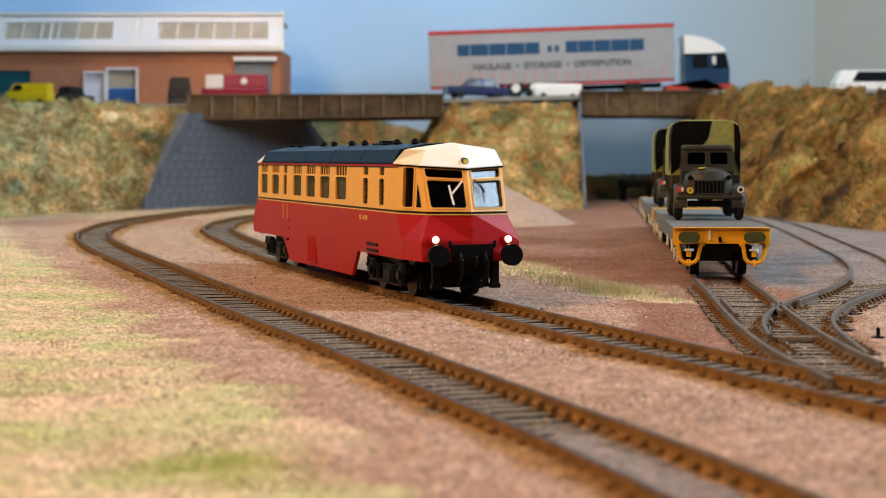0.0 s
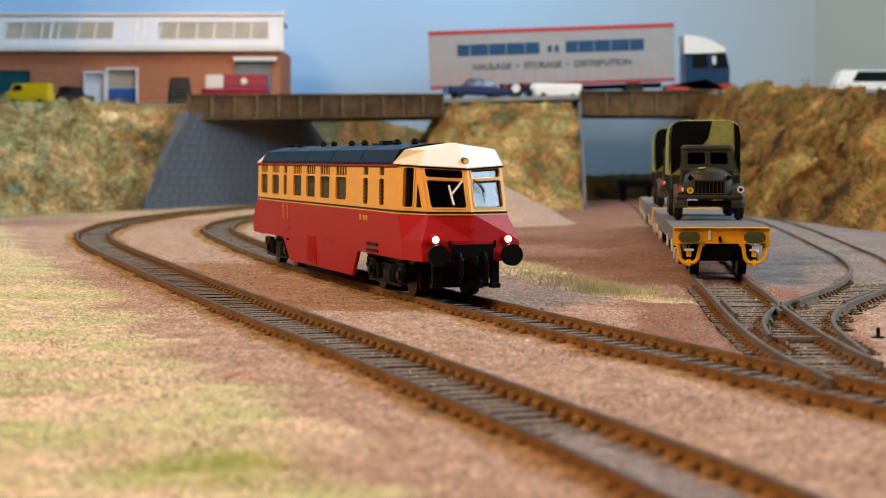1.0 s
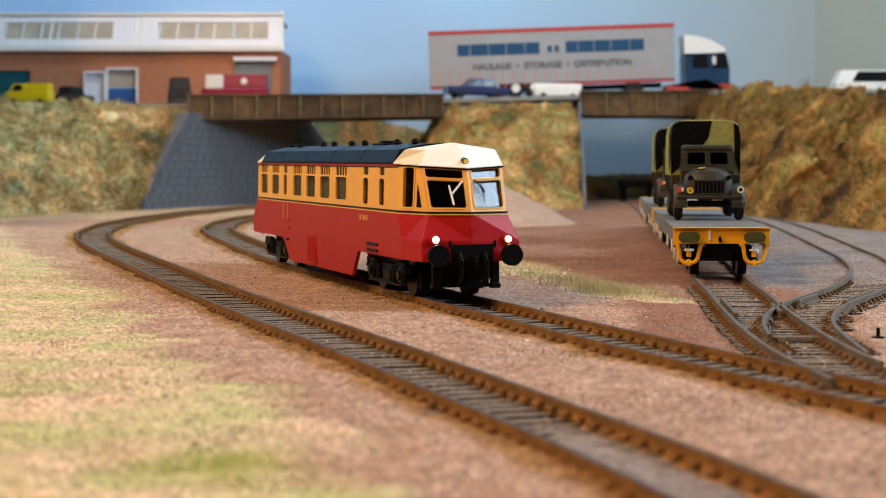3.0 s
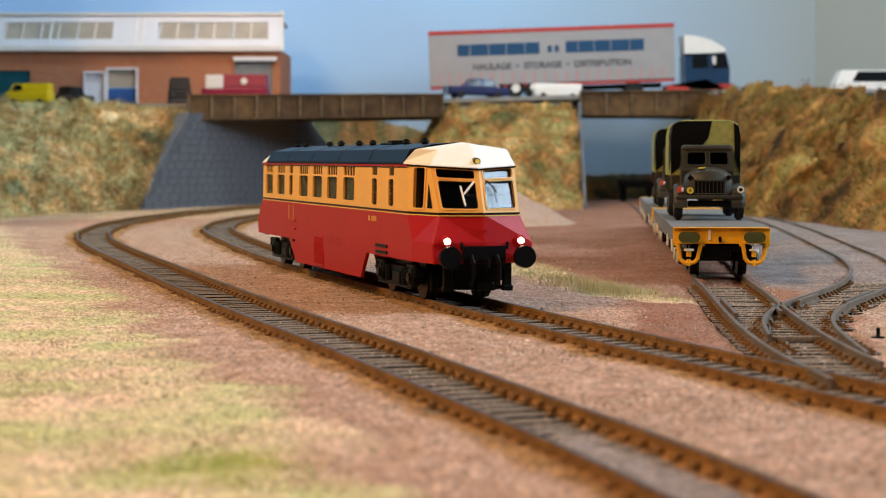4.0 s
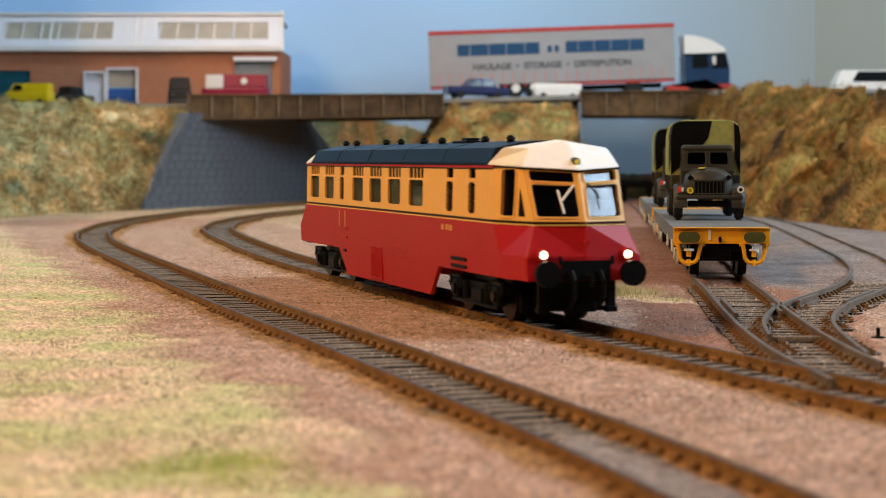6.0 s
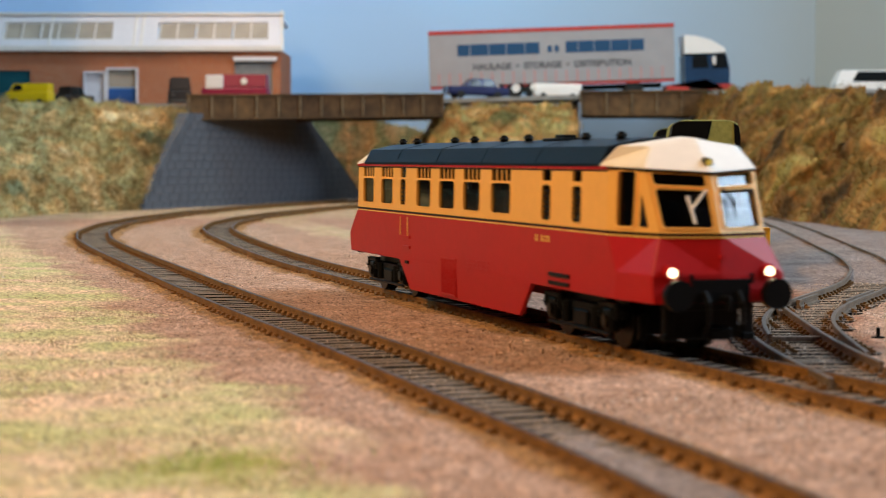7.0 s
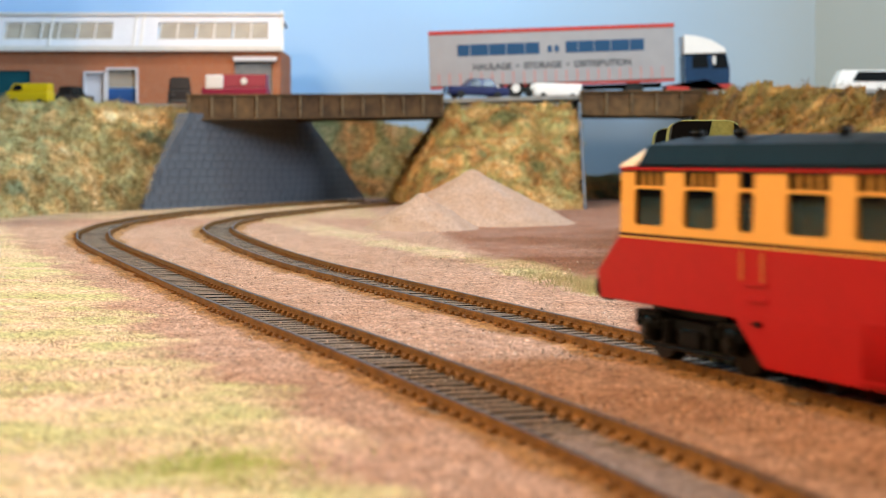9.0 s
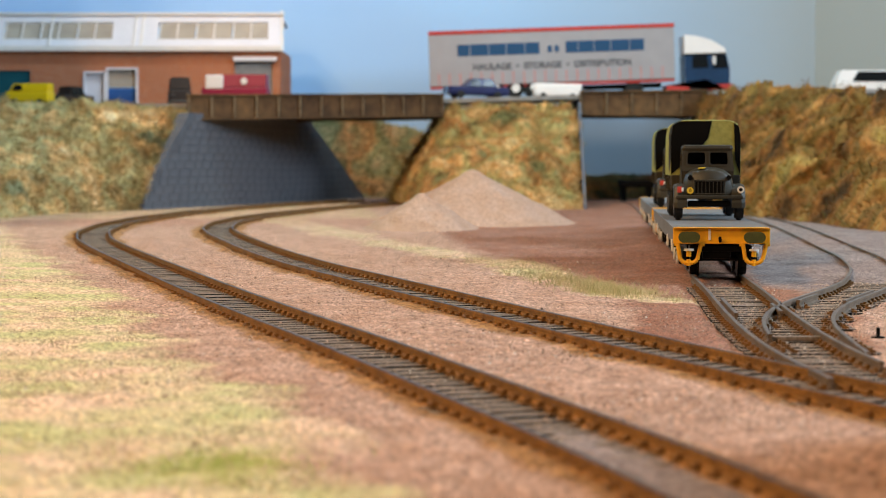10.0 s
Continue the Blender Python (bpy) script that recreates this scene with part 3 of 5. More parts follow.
def pane_material():
    m = bpy.data.materials.new("railcar_glazing")
    m.use_nodes = True
    nt = m.node_tree
    out = nt.nodes["Material Output"]
    nt.nodes.remove(nt.nodes["Principled BSDF"])
    tr = nt.nodes.new("ShaderNodeBsdfTransparent")
    tr.inputs["Color"].default_value = (0.45, 0.455, 0.46, 1)
    gl = nt.nodes.new("ShaderNodeBsdfGlossy")
    gl.inputs["Roughness"].default_value = 0.04
    lw = nt.nodes.new("ShaderNodeLayerWeight")
    pw = nt.nodes.new("ShaderNodeMath")
    pw.operation = "POWER"
    pw.inputs[1].default_value = 3.5
    nt.links.new(lw.outputs["Facing"], pw.inputs[0])
    fr = nt.nodes.new("ShaderNodeMath")
    fr.operation = "MULTIPLY_ADD"
    fr.inputs[1].default_value, fr.inputs[2].default_value = 0.4, 0.036
    nt.links.new(pw.outputs[0], fr.inputs[0])
    mx = nt.nodes.new("ShaderNodeMixShader")
    for a, b in ((fr.outputs[0], mx.inputs[0]), (tr.outputs[0], mx.inputs[1]), (gl.outputs[0], mx.inputs[2]), (mx.outputs[0], out.inputs["Surface"])):
        nt.links.new(a, b)
    return m


M["pane"] = pane_material()
M["brownblack_rim"] = mat("dark_brass_rim", (0.05, 0.035, 0.012), 0.4, 0.3, var=0.2)
M["lens"] = mat("pale_yellow_lens", (0.85, 0.66, 0.12), 0.2, var=0.02)
M["gold"] = mat("gold_lining", (0.75, 0.50, 0.12), 0.5, var=0.05)


def ring_pts(q):
    n, c, s, rn, rc, rs = q
    return [(n[0], 0), (c[0], -c[1]), (s[0], -s[1]), (-rs[0], -rs[1]), (-rc[0], -rc[1]), (-rn[0], 0), (-rc[0], rc[1]), (-rs[0], rs[1]), (s[0], s[1]), (c[0], c[1])]


def make_railcar():
    car = empty("railcar", "crimson and cream diesel railcar with dark roof and white ends", "railcar")
    levels = [(ZB, [(127.0, 0), (126.5, 15.2), (109, HW), (121, 0), (118, 14.5), (114, HW)]), (ZM, [(127.6, 0), (126.0, 15.4), (110, HW), (121.5, 0), (119, 14.5), (115.5, HW)]),
              (ZR, [(NX, 0), (CX, 12.3), (SX, HW + 0.1), (112, 0), (107, 13.5), (SX, HW + 0.1)])]
    bm = bmesh.new()
    prev = None
    for z, q in levels:
        r = [bm.verts.new((x, y, z)) for x, y in ring_pts(q)]
        if prev:
            for k in range(10):
                a, b, c, d = prev[k], prev[(k + 1) % 10], r[(k + 1) % 10], r[k]
                if z == ZR and k in (1, 3, 6, 8):
                    if k in (1, 6):
                        bm.faces.new((a, b, d)), bm.faces.new((b, c, d))
                    else:
                        bm.faces.new((a, b, c)), bm.faces.new((a, c, d))
                else:
                    bm.faces.new((a, b, c, d))
        else:
            bm.faces.new(r[::-1])
        prev = r
    bm.faces.new(prev)
    bmesh.ops.bevel(bm, geom=list(bm.edges), offset=0.25, segments=1, affect="EDGES")
    lower = part("lower_body", bm, "red", car)
    for s in (-1, 1):
        bm = bmesh.new()
        plate(bm, [(-58.5, s * (HW + 0.05), 13.5), (-47, s * (HW - 0.5), 3.4), (48, s * (HW - 0.5), 3.4), (59, s * (HW + 0.05), 13.5)], (0, -s * 1.2, 0))
        sk = part("side_skirt", bm, "red", car)
        # grille door, louvre lines, step slots
        bm = bmesh.new()
        for i in range(9):
            box(bm, -14.5 + i * 1.55, s * (HW - 0.05), 9.6, 0.7, 0.5, 9.6, 0.1)
        box(bm, -8.3, s * (HW - 0.05), 14.6, 14, 0.6, 0.5)
        box(bm, -8.3, s * (HW - 0.05), 4.6, 14, 0.6, 0.5)
        part("grille", bm, "red", sk)
        for k in range(3):
            bm = bmesh.new()
            for i in range(5):
                box(bm, 9 + i * 3.8, s * (HW - 0.0), 15.2 - k * 1.1, 3.2, 0.35, 0.35)
            part("louvre", bm, "red", sk)
        for x0, z0, w in ((-49, 19, 8), (-49, 16, 8), (-46, 11.5, 3), (74, 15.2, 13), (74, 13.2, 13)):
            bm = bmesh.new()
            box(bm, x0 + w / 2 - 4, s * (HW + 0.1), z0, w, 0.7, 0.9, 0.1)
            part("step_slot", bm, "red" if z0 > 14 and w < 10 else "black", lower)
        for x0 in (-53.5, -46):
            bm = bmesh.new()
            rod(bm, (x0, s * (HW + 0.7), 19.5), (x0, s * (HW + 0.7), 25), 0.15, 6)
            part("grab_rail", bm, "gold", lower)
        # waist lining
        bm = bmesh.new()
        plate(bm, [(-SX, s * (HW + 0.05), ZR - 0.15), (SX, s * (HW + 0.05), ZR - 0.15), (SX, s * (HW + 0.05), ZR + 0.35), (-SX, s * (HW + 0.05), ZR + 0.35)], (0, s * 0.12, 0))
        part("waist_line", bm, "black", car)
        bm = bmesh.new()
        plate(bm, [(-SX, s * (HW + 0.08), ZR - 0.65), (SX, s * (HW + 0.08), ZR - 0.65), (SX, s * (HW + 0.08), ZR - 0.35), (-SX, s * (HW + 0.08), ZR - 0.35)], (0, s * 0.1, 0))
        part("waist_line", bm, "gold", car)
        # running number as plain bars
        for x0, w in ((60.9, 0.55), (62.1, 0.55), (65.2, 0.9), (67.0, 0.35), (68.6, 0.55), (69.8, 0.55)):
            bm = bmesh.new()
            box(bm, x0, s * (HW + 0.12), 23.4, w, 0.1, 1.6)
            part("number_bar", bm, "gold", car)
        bm = bmesh.new()
        plate(bm, [(-SX, s * (HW - 0.1), ZE - 0.75), (SX, s * (HW - 0.1), ZE - 0.75), (SX, s * (HW - 0.15), ZE), (-SX, s * (HW - 0.15), ZE)], (0, s * 0.25, 0))
        part("cantrail", bm, "red", car, "crimson cantrail band")
        bm = bmesh.new()
        plate(bm, [(-SX, s * (HW - 0.22), ZE - 1.15), (SX, s * (HW - 0.22), ZE - 1.15), (SX, s * (HW - 0.2), ZE - 0.9), (-SX, s * (HW - 0.2), ZE - 0.9)], (0, s * 0.12, 0))
        part("lining", bm, "black", car)
    for e in (1,):
        for s in (-1, 1):
            for z0, z1, k, o in ((ZR - 0.15, ZR + 0.35, "black", 0.10), (ZR - 0.65, ZR - 0.35, "gold", 0.12)):
                bm = bmesh.new()
                pts = [(SX, HW + 0.1), (CX, 12.3), (NX, 0)]
                for (x0, y0), (x1, y1) in zip(pts, pts[1:]):
                    d = Vector((y0 - y1, x1 - x0, 0)).normalized() * 0.2
                    a, b = (e * (x0 + 0.1), s * (y0 + 0.05)), (e * (x1 + 0.15), s * (y1 + 0.05))
                    plate(bm, [(*a, z0), (*b, z0), (*b, z1), (*a, z1)], (e * abs(d.x), s * abs(d.y), 0))
                part("waist_line", bm, k, car)
    bm = make_upper()
    part("upper_body", bm, ["cream"], car)
    make_windows(car)
    return car, lower


def make_upper():
    bm = bmesh.new()
    for s in (-1, 1):
        holes = []
        for a, b, slit in WIN:
            u0, u1 = (a + SX) / (2 * SX), (b + SX) / (2 * SX)
            holes += [(u0, u1, V0 - 0.05 * slit, V1), (u0, u1, V2 + 0.03 * slit, V3)]
        panel(bm, (-SX, s * HW, ZR), (SX, s * HW, ZR), (SX, s * (HW - 0.3), ZE), (-SX, s * (HW - 0.3), ZE), holes, -0.9 * s)
        panel(bm, (-SX, s * HW, ZR), (-REAR_C, s * 13.5, ZR), (-105.5, s * 13.3, ZE), (-104, s * (HW - 0.3), ZE), [], 0.8 * s)
        panel(bm, (-REAR_C, s * 13.5, ZR), (-REAR_N, 0, ZR), (-109, 0, ZE), (-105.5, s * 13.3, ZE), [(0.09, 0.90, 0.11, 0.68)], 0.8 * s)
        for e in (1,):
            panel(bm, (e * SX, s * HW, ZR), (e * DX, s * DY0, ZR), (e * DX, s * DY1, ZE), (e * SX, s * (HW - 0.3), ZE), [(0.33, 0.90, 0.10, 0.93)], -0.8 * s * e)
            panel(bm, (e * DX, s * DY0, ZR), (e * CX, s * 12.3, ZR), (e * 116.5, s * 13.0, ZC), (e * DX, s * DY1, ZE), [], -0.8 * s * e)
            panel(bm, (e * CX, s * 12.3, ZR), (e * NX, 0, ZR), (e * 121.8, 0, ZN), (e * 116.5, s * 13.0, ZC), [(0.09, 0.90, 0.11, 0.70), (0.09, 0.90, 0.76, 0.96)], -0.8 * s * e)
    return bm


def round_frame(bm, P, u0, u1, v0, v1, ru, rv, wu, wv, out):
    """A raised frame round an opening on the surface P(u, v), with rounded corners inside and out."""
    def loop(a, b, c, d, qu, qv):
        pts = []
        for cu, cv, t0 in ((b - qu, d - qv, 0), (a + qu, d - qv, 90), (a + qu, c + qv, 180), (b - qu, c + qv, 270)):
            for k in range(5):
                t = math.radians(t0 + 22.5 * k)
                pts.append(P(cu + qu * math.cos(t), cv + qv * math.sin(t)))
        return pts
    inner = loop(u0 + wu * 0.15, u1 - wu * 0.15, v0 + wv * 0.15, v1 - wv * 0.15, ru, rv)
    outer = loop(u0 - wu, u1 + wu, v0 - wv, v1 + wv, ru + wu, rv + wv)
    sets = [[bm.verts.new(Vector(p) + o) for p in ps] for ps, o in ((inner, out * -0.8), (inner, out * 0.8), (outer, out), (outer, out * -0.3))]
    n = len(inner)
    for a, b in zip(sets, sets[1:]):
        for k in range(n):
            bm.faces.new((a[k], a[(k + 1) % n], b[(k + 1) % n], b[k]))


def make_windows(car):
    for s in (-1, 1):
        for a, b, slit in WIN:
            bm = bmesh.new()
            box(bm, (a + b) / 2, s * (HW - 0.75), (ZR + ZE) / 2 + 0.5, b - a + 0.6, 0.2, 12.6)
            w = part("window_pane", bm, "pane", car)
            S = lambda x, z: Vector((x, s * (HW - 0.02 * (z - ZR)), z))
            h = ZE - ZR
            bm = bmesh.new()
            round_frame(bm, S, a, b, ZR + h * (V0 - 0.05 * slit), ZR + h * V1, min(1.3, (b - a) * 0.3), 1.1, 0.35, 0.3, Vector((0, s * 0.1, 0)))
            part("window_frame", bm, "cream", w)
            if not slit and b - a > 8:
                bm = bmesh.new()
                for i in range(1, 4):
                    box(bm, a + (b - a) * i / 4, s * (HW - 0.6), ZR + (ZE - ZR) * (V2 + V3) / 2, 0.7, 0.3, (ZE - ZR) * (V3 - V2))
                part("toplight_bar", bm, "cream", w)
            else:
                bm = bmesh.new()
                for i in range(7):
                    box(bm, (a + b) / 2, s * (HW - 0.6), ZR + 2.2 + i * 1.25, b - a, 0.3, 0.35)
                part("guard_bar", bm, "black", w)
        bm = bmesh.new()
        plate(bm, [(-REAR_C + 0.8, s * 12.9, ZR + 0.8), (-REAR_N + 0.8, s * 0.2, ZR + 0.8), (-108.3, s * 0.2, ZE - 0.5), (-104.8, s * 12.8, ZE - 0.5)], (0.2, 0, 0))
        part("windscreen", bm, "pane", car)
        for e in (1,):
            bm = bmesh.new()
            plate(bm, [(e * (SX + 0.4), s * (HW - 0.9), ZR + 1), (e * DX, s * (DY0 - 0.9), ZR + 1), (e * DX, s * (DY1 - 0.9), ZE - 0.6), (e * (SX + 0.4), s * (HW - 1.1), ZE - 0.6)], (0, -s * 0.2, 0))
            pn = part("cab_side_pane", bm, "pane", car)
            D = lambda u, v: Vector((e * SX, s * HW, ZR)) * (1 - u) * (1 - v) + Vector((e * DX, s * DY0, ZR)) * u * (1 - v) + Vector((e * DX, s * DY1, ZE)) * u * v + Vector((e * SX, s * (HW - 0.3), ZE)) * (1 - u) * v
            bm = bmesh.new()
            round_frame(bm, D, 0.33, 0.90, 0.10, 0.93, 0.08, 0.06, 0.05, 0.03, Vector((e * 0.06, s * 0.3, 0)))
            part("window_frame", bm, "cream", pn)
            # quarter light, set on the tapering side
            P = lambda u, v: Vector((e * DX, s * DY0, ZR)) * (1 - u) * (1 - v) + Vector((e * CX, s * 12.3, ZR)) * u * (1 - v) + Vector((e * 116.5, s * 13.0, ZC)) * u * v + Vector((e * DX, s * DY1, ZE)) * (1 - u) * v
            bm = bmesh.new()
            o = Vector((e * 0.03, s * 0.12, 0))
            plate(bm, [P(0.14, 0.11) + o, P(0.56, 0.11) + o, P(0.46, 0.34) + o, P(0.26, 0.60) + o], (0, s * 0.05, 0))
            part("quarter_light", bm, "glass", car)
            bm = bmesh.new()
            plate(bm, [(e * (CX - 0.8), s * 11.8, ZR + 0.8), (e * (NX - 0.8), s * 0.2, ZR + 0.8), (e * 121.2, s * 0.2, ZN - 0.5), (e * 115.9, s * 12.5, ZC - 0.5)], (-e * 0.2, 0, 0))
            ws = part("windscreen", bm, "pane", car)
            # rubber edge line and wiper
            q = lambda u, v, o=0.35: (e * ((CX + (NX - CX) * u) * (1 - v) + (116.5 + 5.3 * u) * v + o), s * (12.3 * (1 - u) * (1 - v) + 13.0 * (1 - u) * v), ZR + (ZC + (ZN - ZC) * u - ZR) * v)
            Q = lambda u, v: Vector(q(u, v, 0.0))
            for v0, v1 in ((0.11, 0.70), (0.76, 0.96)):
                bm = bmesh.new()
                round_frame(bm, Q, 0.09, 0.90, v0, v1, 0.055, 0.05, 0.026, 0.02, Vector((e * 0.34, s * 0.1, 0)))
                part("window_frame", bm, "cream", ws)
            bm = bmesh.new()
            round_frame(bm, Q, 0.11, 0.88, 0.128, 0.682, 0.06, 0.05, 0.018, 0.014, Vector((e * 0.12, s * 0.03, 0)))
            part("glazing_strip", bm, "black", ws)
            bm = bmesh.new()
            if s < 0:
                rod(bm, q(0.60, 0.42, 0.7), q(0.86, 0.71, 0.7), 0.34, 6)
                rod(bm, q(0.55, 0.60, 0.7), q(0.60, 0.18, 0.7), 0.30, 6)
            else:
                rod(bm, q(0.84, 0.74, 0.7), q(0.58, 0.46, 0.7), 0.26, 6)
                rod(bm, q(0.66, 0.62, 0.7), q(0.62, 0.24, 0.7), 0.2, 6)
            part("wiper", bm, "white" if s < 0 else "black", ws)
    # cab and saloon interior
    bm = bmesh.new()
    box(bm, 0, 0, ZR + 0.6, 206, 2 * HW - 3, 0.8)
    for x in range(-92, 60, 11):
        for s in (-1, 1):
            box(bm, x, s * 9, ZR + 3.4, 1.6, 9, 6, 0.5)
    for x in (-100, 50, 78, 104):
        box(bm, x, 0, ZR + 7, 0.8, 2 * HW - 3, 13)
    part("interior", bm, "inside", car, "dark brown seats and partitions")
    bm = bmesh.new()
    for e in (1,):
        box(bm, e * 117, 4, ZR + 3.2, 5, 14, 4.5, 0.6)
        box(bm, e * 112, -6, ZR + 3.5, 4, 5, 7, 0.8)
    part("cab_desk", bm, "concrete", car)


def railcar_roof(car):
    bm = bmesh.new()
    prof = [(-16.9, ZE - 0.2), (-16.8, ZE + 0.5), (-14.7, 45.3), (-7, 46.9), (0, 47.4), (7, 46.9), (14.7, 45.3), (16.8, ZE + 0.5), (16.9, ZE - 0.2)]
    n = len(prof)
    rows = [[bm.verts.new((x, y, z)) for y, z in prof] for x in (-96, 101)]
    for k in range(n - 1):
        bm.faces.new((rows[0][k], rows[1][k], rows[1][k + 1], rows[0][k + 1]))
    bm.faces.new(rows[0])
    bm.faces.new(rows[1][::-1])
    roof = part("roof", bm, "roof", car)
    for x in range(-60, 100, 40):
        bm = bmesh.new()
        for s in (-1, 1):
            plate(bm, [(x, s * 16.8, ZE + 0.6), (x, s * 14.7, 45.33), (x, s * 7, 46.93), (x, s * 7, 47.0), (x, s * 14.75, 45.42), (x, s * 16.9, ZE + 0.6)], (0.35, 0, 0))
        part("roof_seam", bm, "roof", roof)
    for e in (-1, 1):
        bm = bmesh.new()
        prof2 = [prof[0], prof[1], prof[2], prof[4], prof[6], prof[7], prof[8]]
        r0 = [bm.verts.new((e * (101 + (0 if abs(y) > 15 else 5)), y * 1.003, z + 0.05)) for y, z in prof2]
        if e < 0:
            tip = [(104.8, -17.0), (104.6, -16.8), (98.5, -13.7), (99.5, 0), (98.5, 13.7), (104.6, 16.8), (104.8, 17.0)]
            for v, x in zip(r0, (98, 97.5, 93, 93, 93, 97.5, 98)):
                v.co.x = -x
        else:
            tip = [(SX, -16.9), (117.2, -13.4), (112.5, -9.5), (113.5, 0), (112.5, 9.5), (117.2, 13.4), (SX, 16.9)]
        zt = [ZE - 0.2, ZC - 0.1, 45.2, 47.1, 45.2, ZC - 0.1, ZE - 0.2] if e > 0 else [ZE - 0.2, ZE + 0.45, 44.8, 47.2, 44.8, ZE + 0.45, ZE - 0.2]
        r1 = [bm.verts.new((e * x, y, z)) for (x, y), z in zip(tip, zt)]
        nose = bm.verts.new((e * (122.8 if e > 0 else 109.6), 0, ZN - 0.1 if e > 0 else ZE + 0.1))
        for k in range(6):
            bm.faces.new((r0[k], r1[k], r1[k + 1], r0[k + 1]))
        bm.faces.new((r1[1], nose, r1[3], r1[2]))
        bm.faces.new((r1[5], r1[4], r1[3], nose))
        bm.faces.new((r0[0], r1[0], r1[1], nose, r1[5], r1[6], r0[6]))
        bm.faces.new(r0)
        bmesh.ops.bevel(bm, geom=[ed for ed in bm.edges if ed.calc_length() > 3], offset=0.3, segments=2, affect="EDGES")
        dome = part("cab_roof", bm, "white", car, "white cab roof dome")
        if e < 0:
            continue
        bm = bmesh.new()
        rod(bm, (e * 118.6, 0, 41.9), (e * 121.0, 0, 41.7), 0.98, 18)
        ml = part("marker_lamp", bm, "brownblack_rim", dome, "small dark-rimmed yellow roof marker lamp")
        bm = bmesh.new()
        rod(bm, (e * 120.8, 0, 41.7), (e * 121.25, 0, 41.68), 0.72, 18)
        part("lens", bm, "lens", ml, "pale yellow lens")
        bm = bmesh.new()
        for s in (-1, 1):
            plate(bm, [(e * SX, s * 16.8, ZE - 0.65), (e * 117.0, s * 13.2, ZC - 0.6), (e * 117.2, s * 13.4, ZC - 0.1), (e * SX, s * 17.0, ZE - 0.1)], (0, -s * 0.4, 0))
            plate(bm, [(e * 117.0, s * 13.2, ZC - 0.6), (e * 122.4, 0, ZN - 0.6), (e * 122.9, 0, ZN - 0.15), (e * 117.2, s * 13.4, ZC - 0.1)], (-e * 0.4, 0, 0))
        part("drip_rail", bm, "black", car)
    for i, x in enumerate((-92, -73, -38, -17, 5, 27, 64, 88)):
        bm = bmesh.new()
        yy = -6 if i % 2 else -5
        rod(bm, (x, yy, 46.6), (x, yy, 47.9), 1.1, 14)
        rod(bm, (x, yy, 47.7), (x, yy, 48.4), 1.6, 14, 1.1)
        rod(bm, (x, yy, 48.4), (x, yy, 48.8), 0.8, 10)
        part("roof_vent", bm, "black", roof)
    bm = bmesh.new()
    box(bm, 45, -3, 47.3, 14, 7, 0.8, 0.3)
    box(bm, 48, -4, 48.0, 5, 4, 1.0, 0.3)
    part("exhaust_plate", bm, "black", roof)


def railcar_ends(car):
    for e in (1,):
        for s in (-1, 1):
            bm = bmesh.new()
            rod(bm, (e * 125.5, s * 11.35, 14), (e * 129.8, s * 11.35, 14), 1.7, 16)
            rod(bm, (e * 129.6, s * 11.35, 14), (e * 131.4, s * 11.35, 14), 3.25, 32)
            part("buffer", bm, "black", car)
            bm = bmesh.new()
            rod(bm, (e * 125, s * 11.3, 18.8), (e * 127.4, s * 11.3, 18.6), 1.5, 20)
            part("lamp_rim", bm, "red", car)
            bm = bmesh.new()
            rod(bm, (e * 126.6, s * 11.3, 18.6), (e * 127.6, s * 11.3, 18.6), 1.0, 20)
            part("headlamp", bm, "lamp" if e > 0 else "silver", car)
            bm = bmesh.new()
            box(bm, e * 127.6, s * 7, 17.2, 0.5, 0.8, 2.2, 0.1)
            part("lamp_bracket", bm, "black", car)
        bm = bmesh.new()
        box(bm, e * 127.0, 0, 14.6, 1.6, 13, 5.0)
        part("coupling_recess", bm, "black", car)
        bm = bmesh.new()
        rod(bm, (e * 127.4, 0, 21.6), (e * 128.3, 0, 21.6), 0.75, 12)
        part("boss", bm, "red", car)
        # hose pipes, hook and step gear under the beam
        for y0 in (-4.2, 3.6):
            bm = bmesh.new()
            pts = [(128, y0, 14.5), (129.6, y0 + 0.3, 12), (129.8, y0 + 0.2, 8), (128.8, y0 - 0.6, 5.5)]
            for p, q in zip(pts, pts[1:]):
                rod(bm, (e * p[0], p[1], p[2]), (e * q[0], q[1], q[2]), 0.6, 8)
            part("brake_hose", bm, "black", car)
        bm = bmesh.new()
        rod(bm, (e * 127, 0, 13), (e * 131, 0, 13), 0.8, 8)
        box(bm, e * 131, 0, 12.2, 1.4, 1, 3, 0.3)
        part("draw_hook", bm, "black", car)
        bm = bmesh.new()
        # first block made deep and black to stand for shade under the beam
        box(bm, e * 119, 0, 8.2, 4, 15, 8.6, 0.5)
        box(bm, e * 122.5, 1.5, 5.2, 4, 5.5, 2.6, 0.5)
        box(bm, e * 121.5, 0, 11.2, 3, 20, 2.0, 0.4)
        part("coupling_gear", bm, "black", car)
        for s in (-1, 1):
            bm = bmesh.new()
            box(bm, e * 121, s * 9.2, 8.3, 2, 2.6, 7.6, 0.4)
            box(bm, e * 121, s * 9.2, 4.4, 2.6, 3.2, 1.6, 0.3)
            part("guard_iron", bm, "black", car)


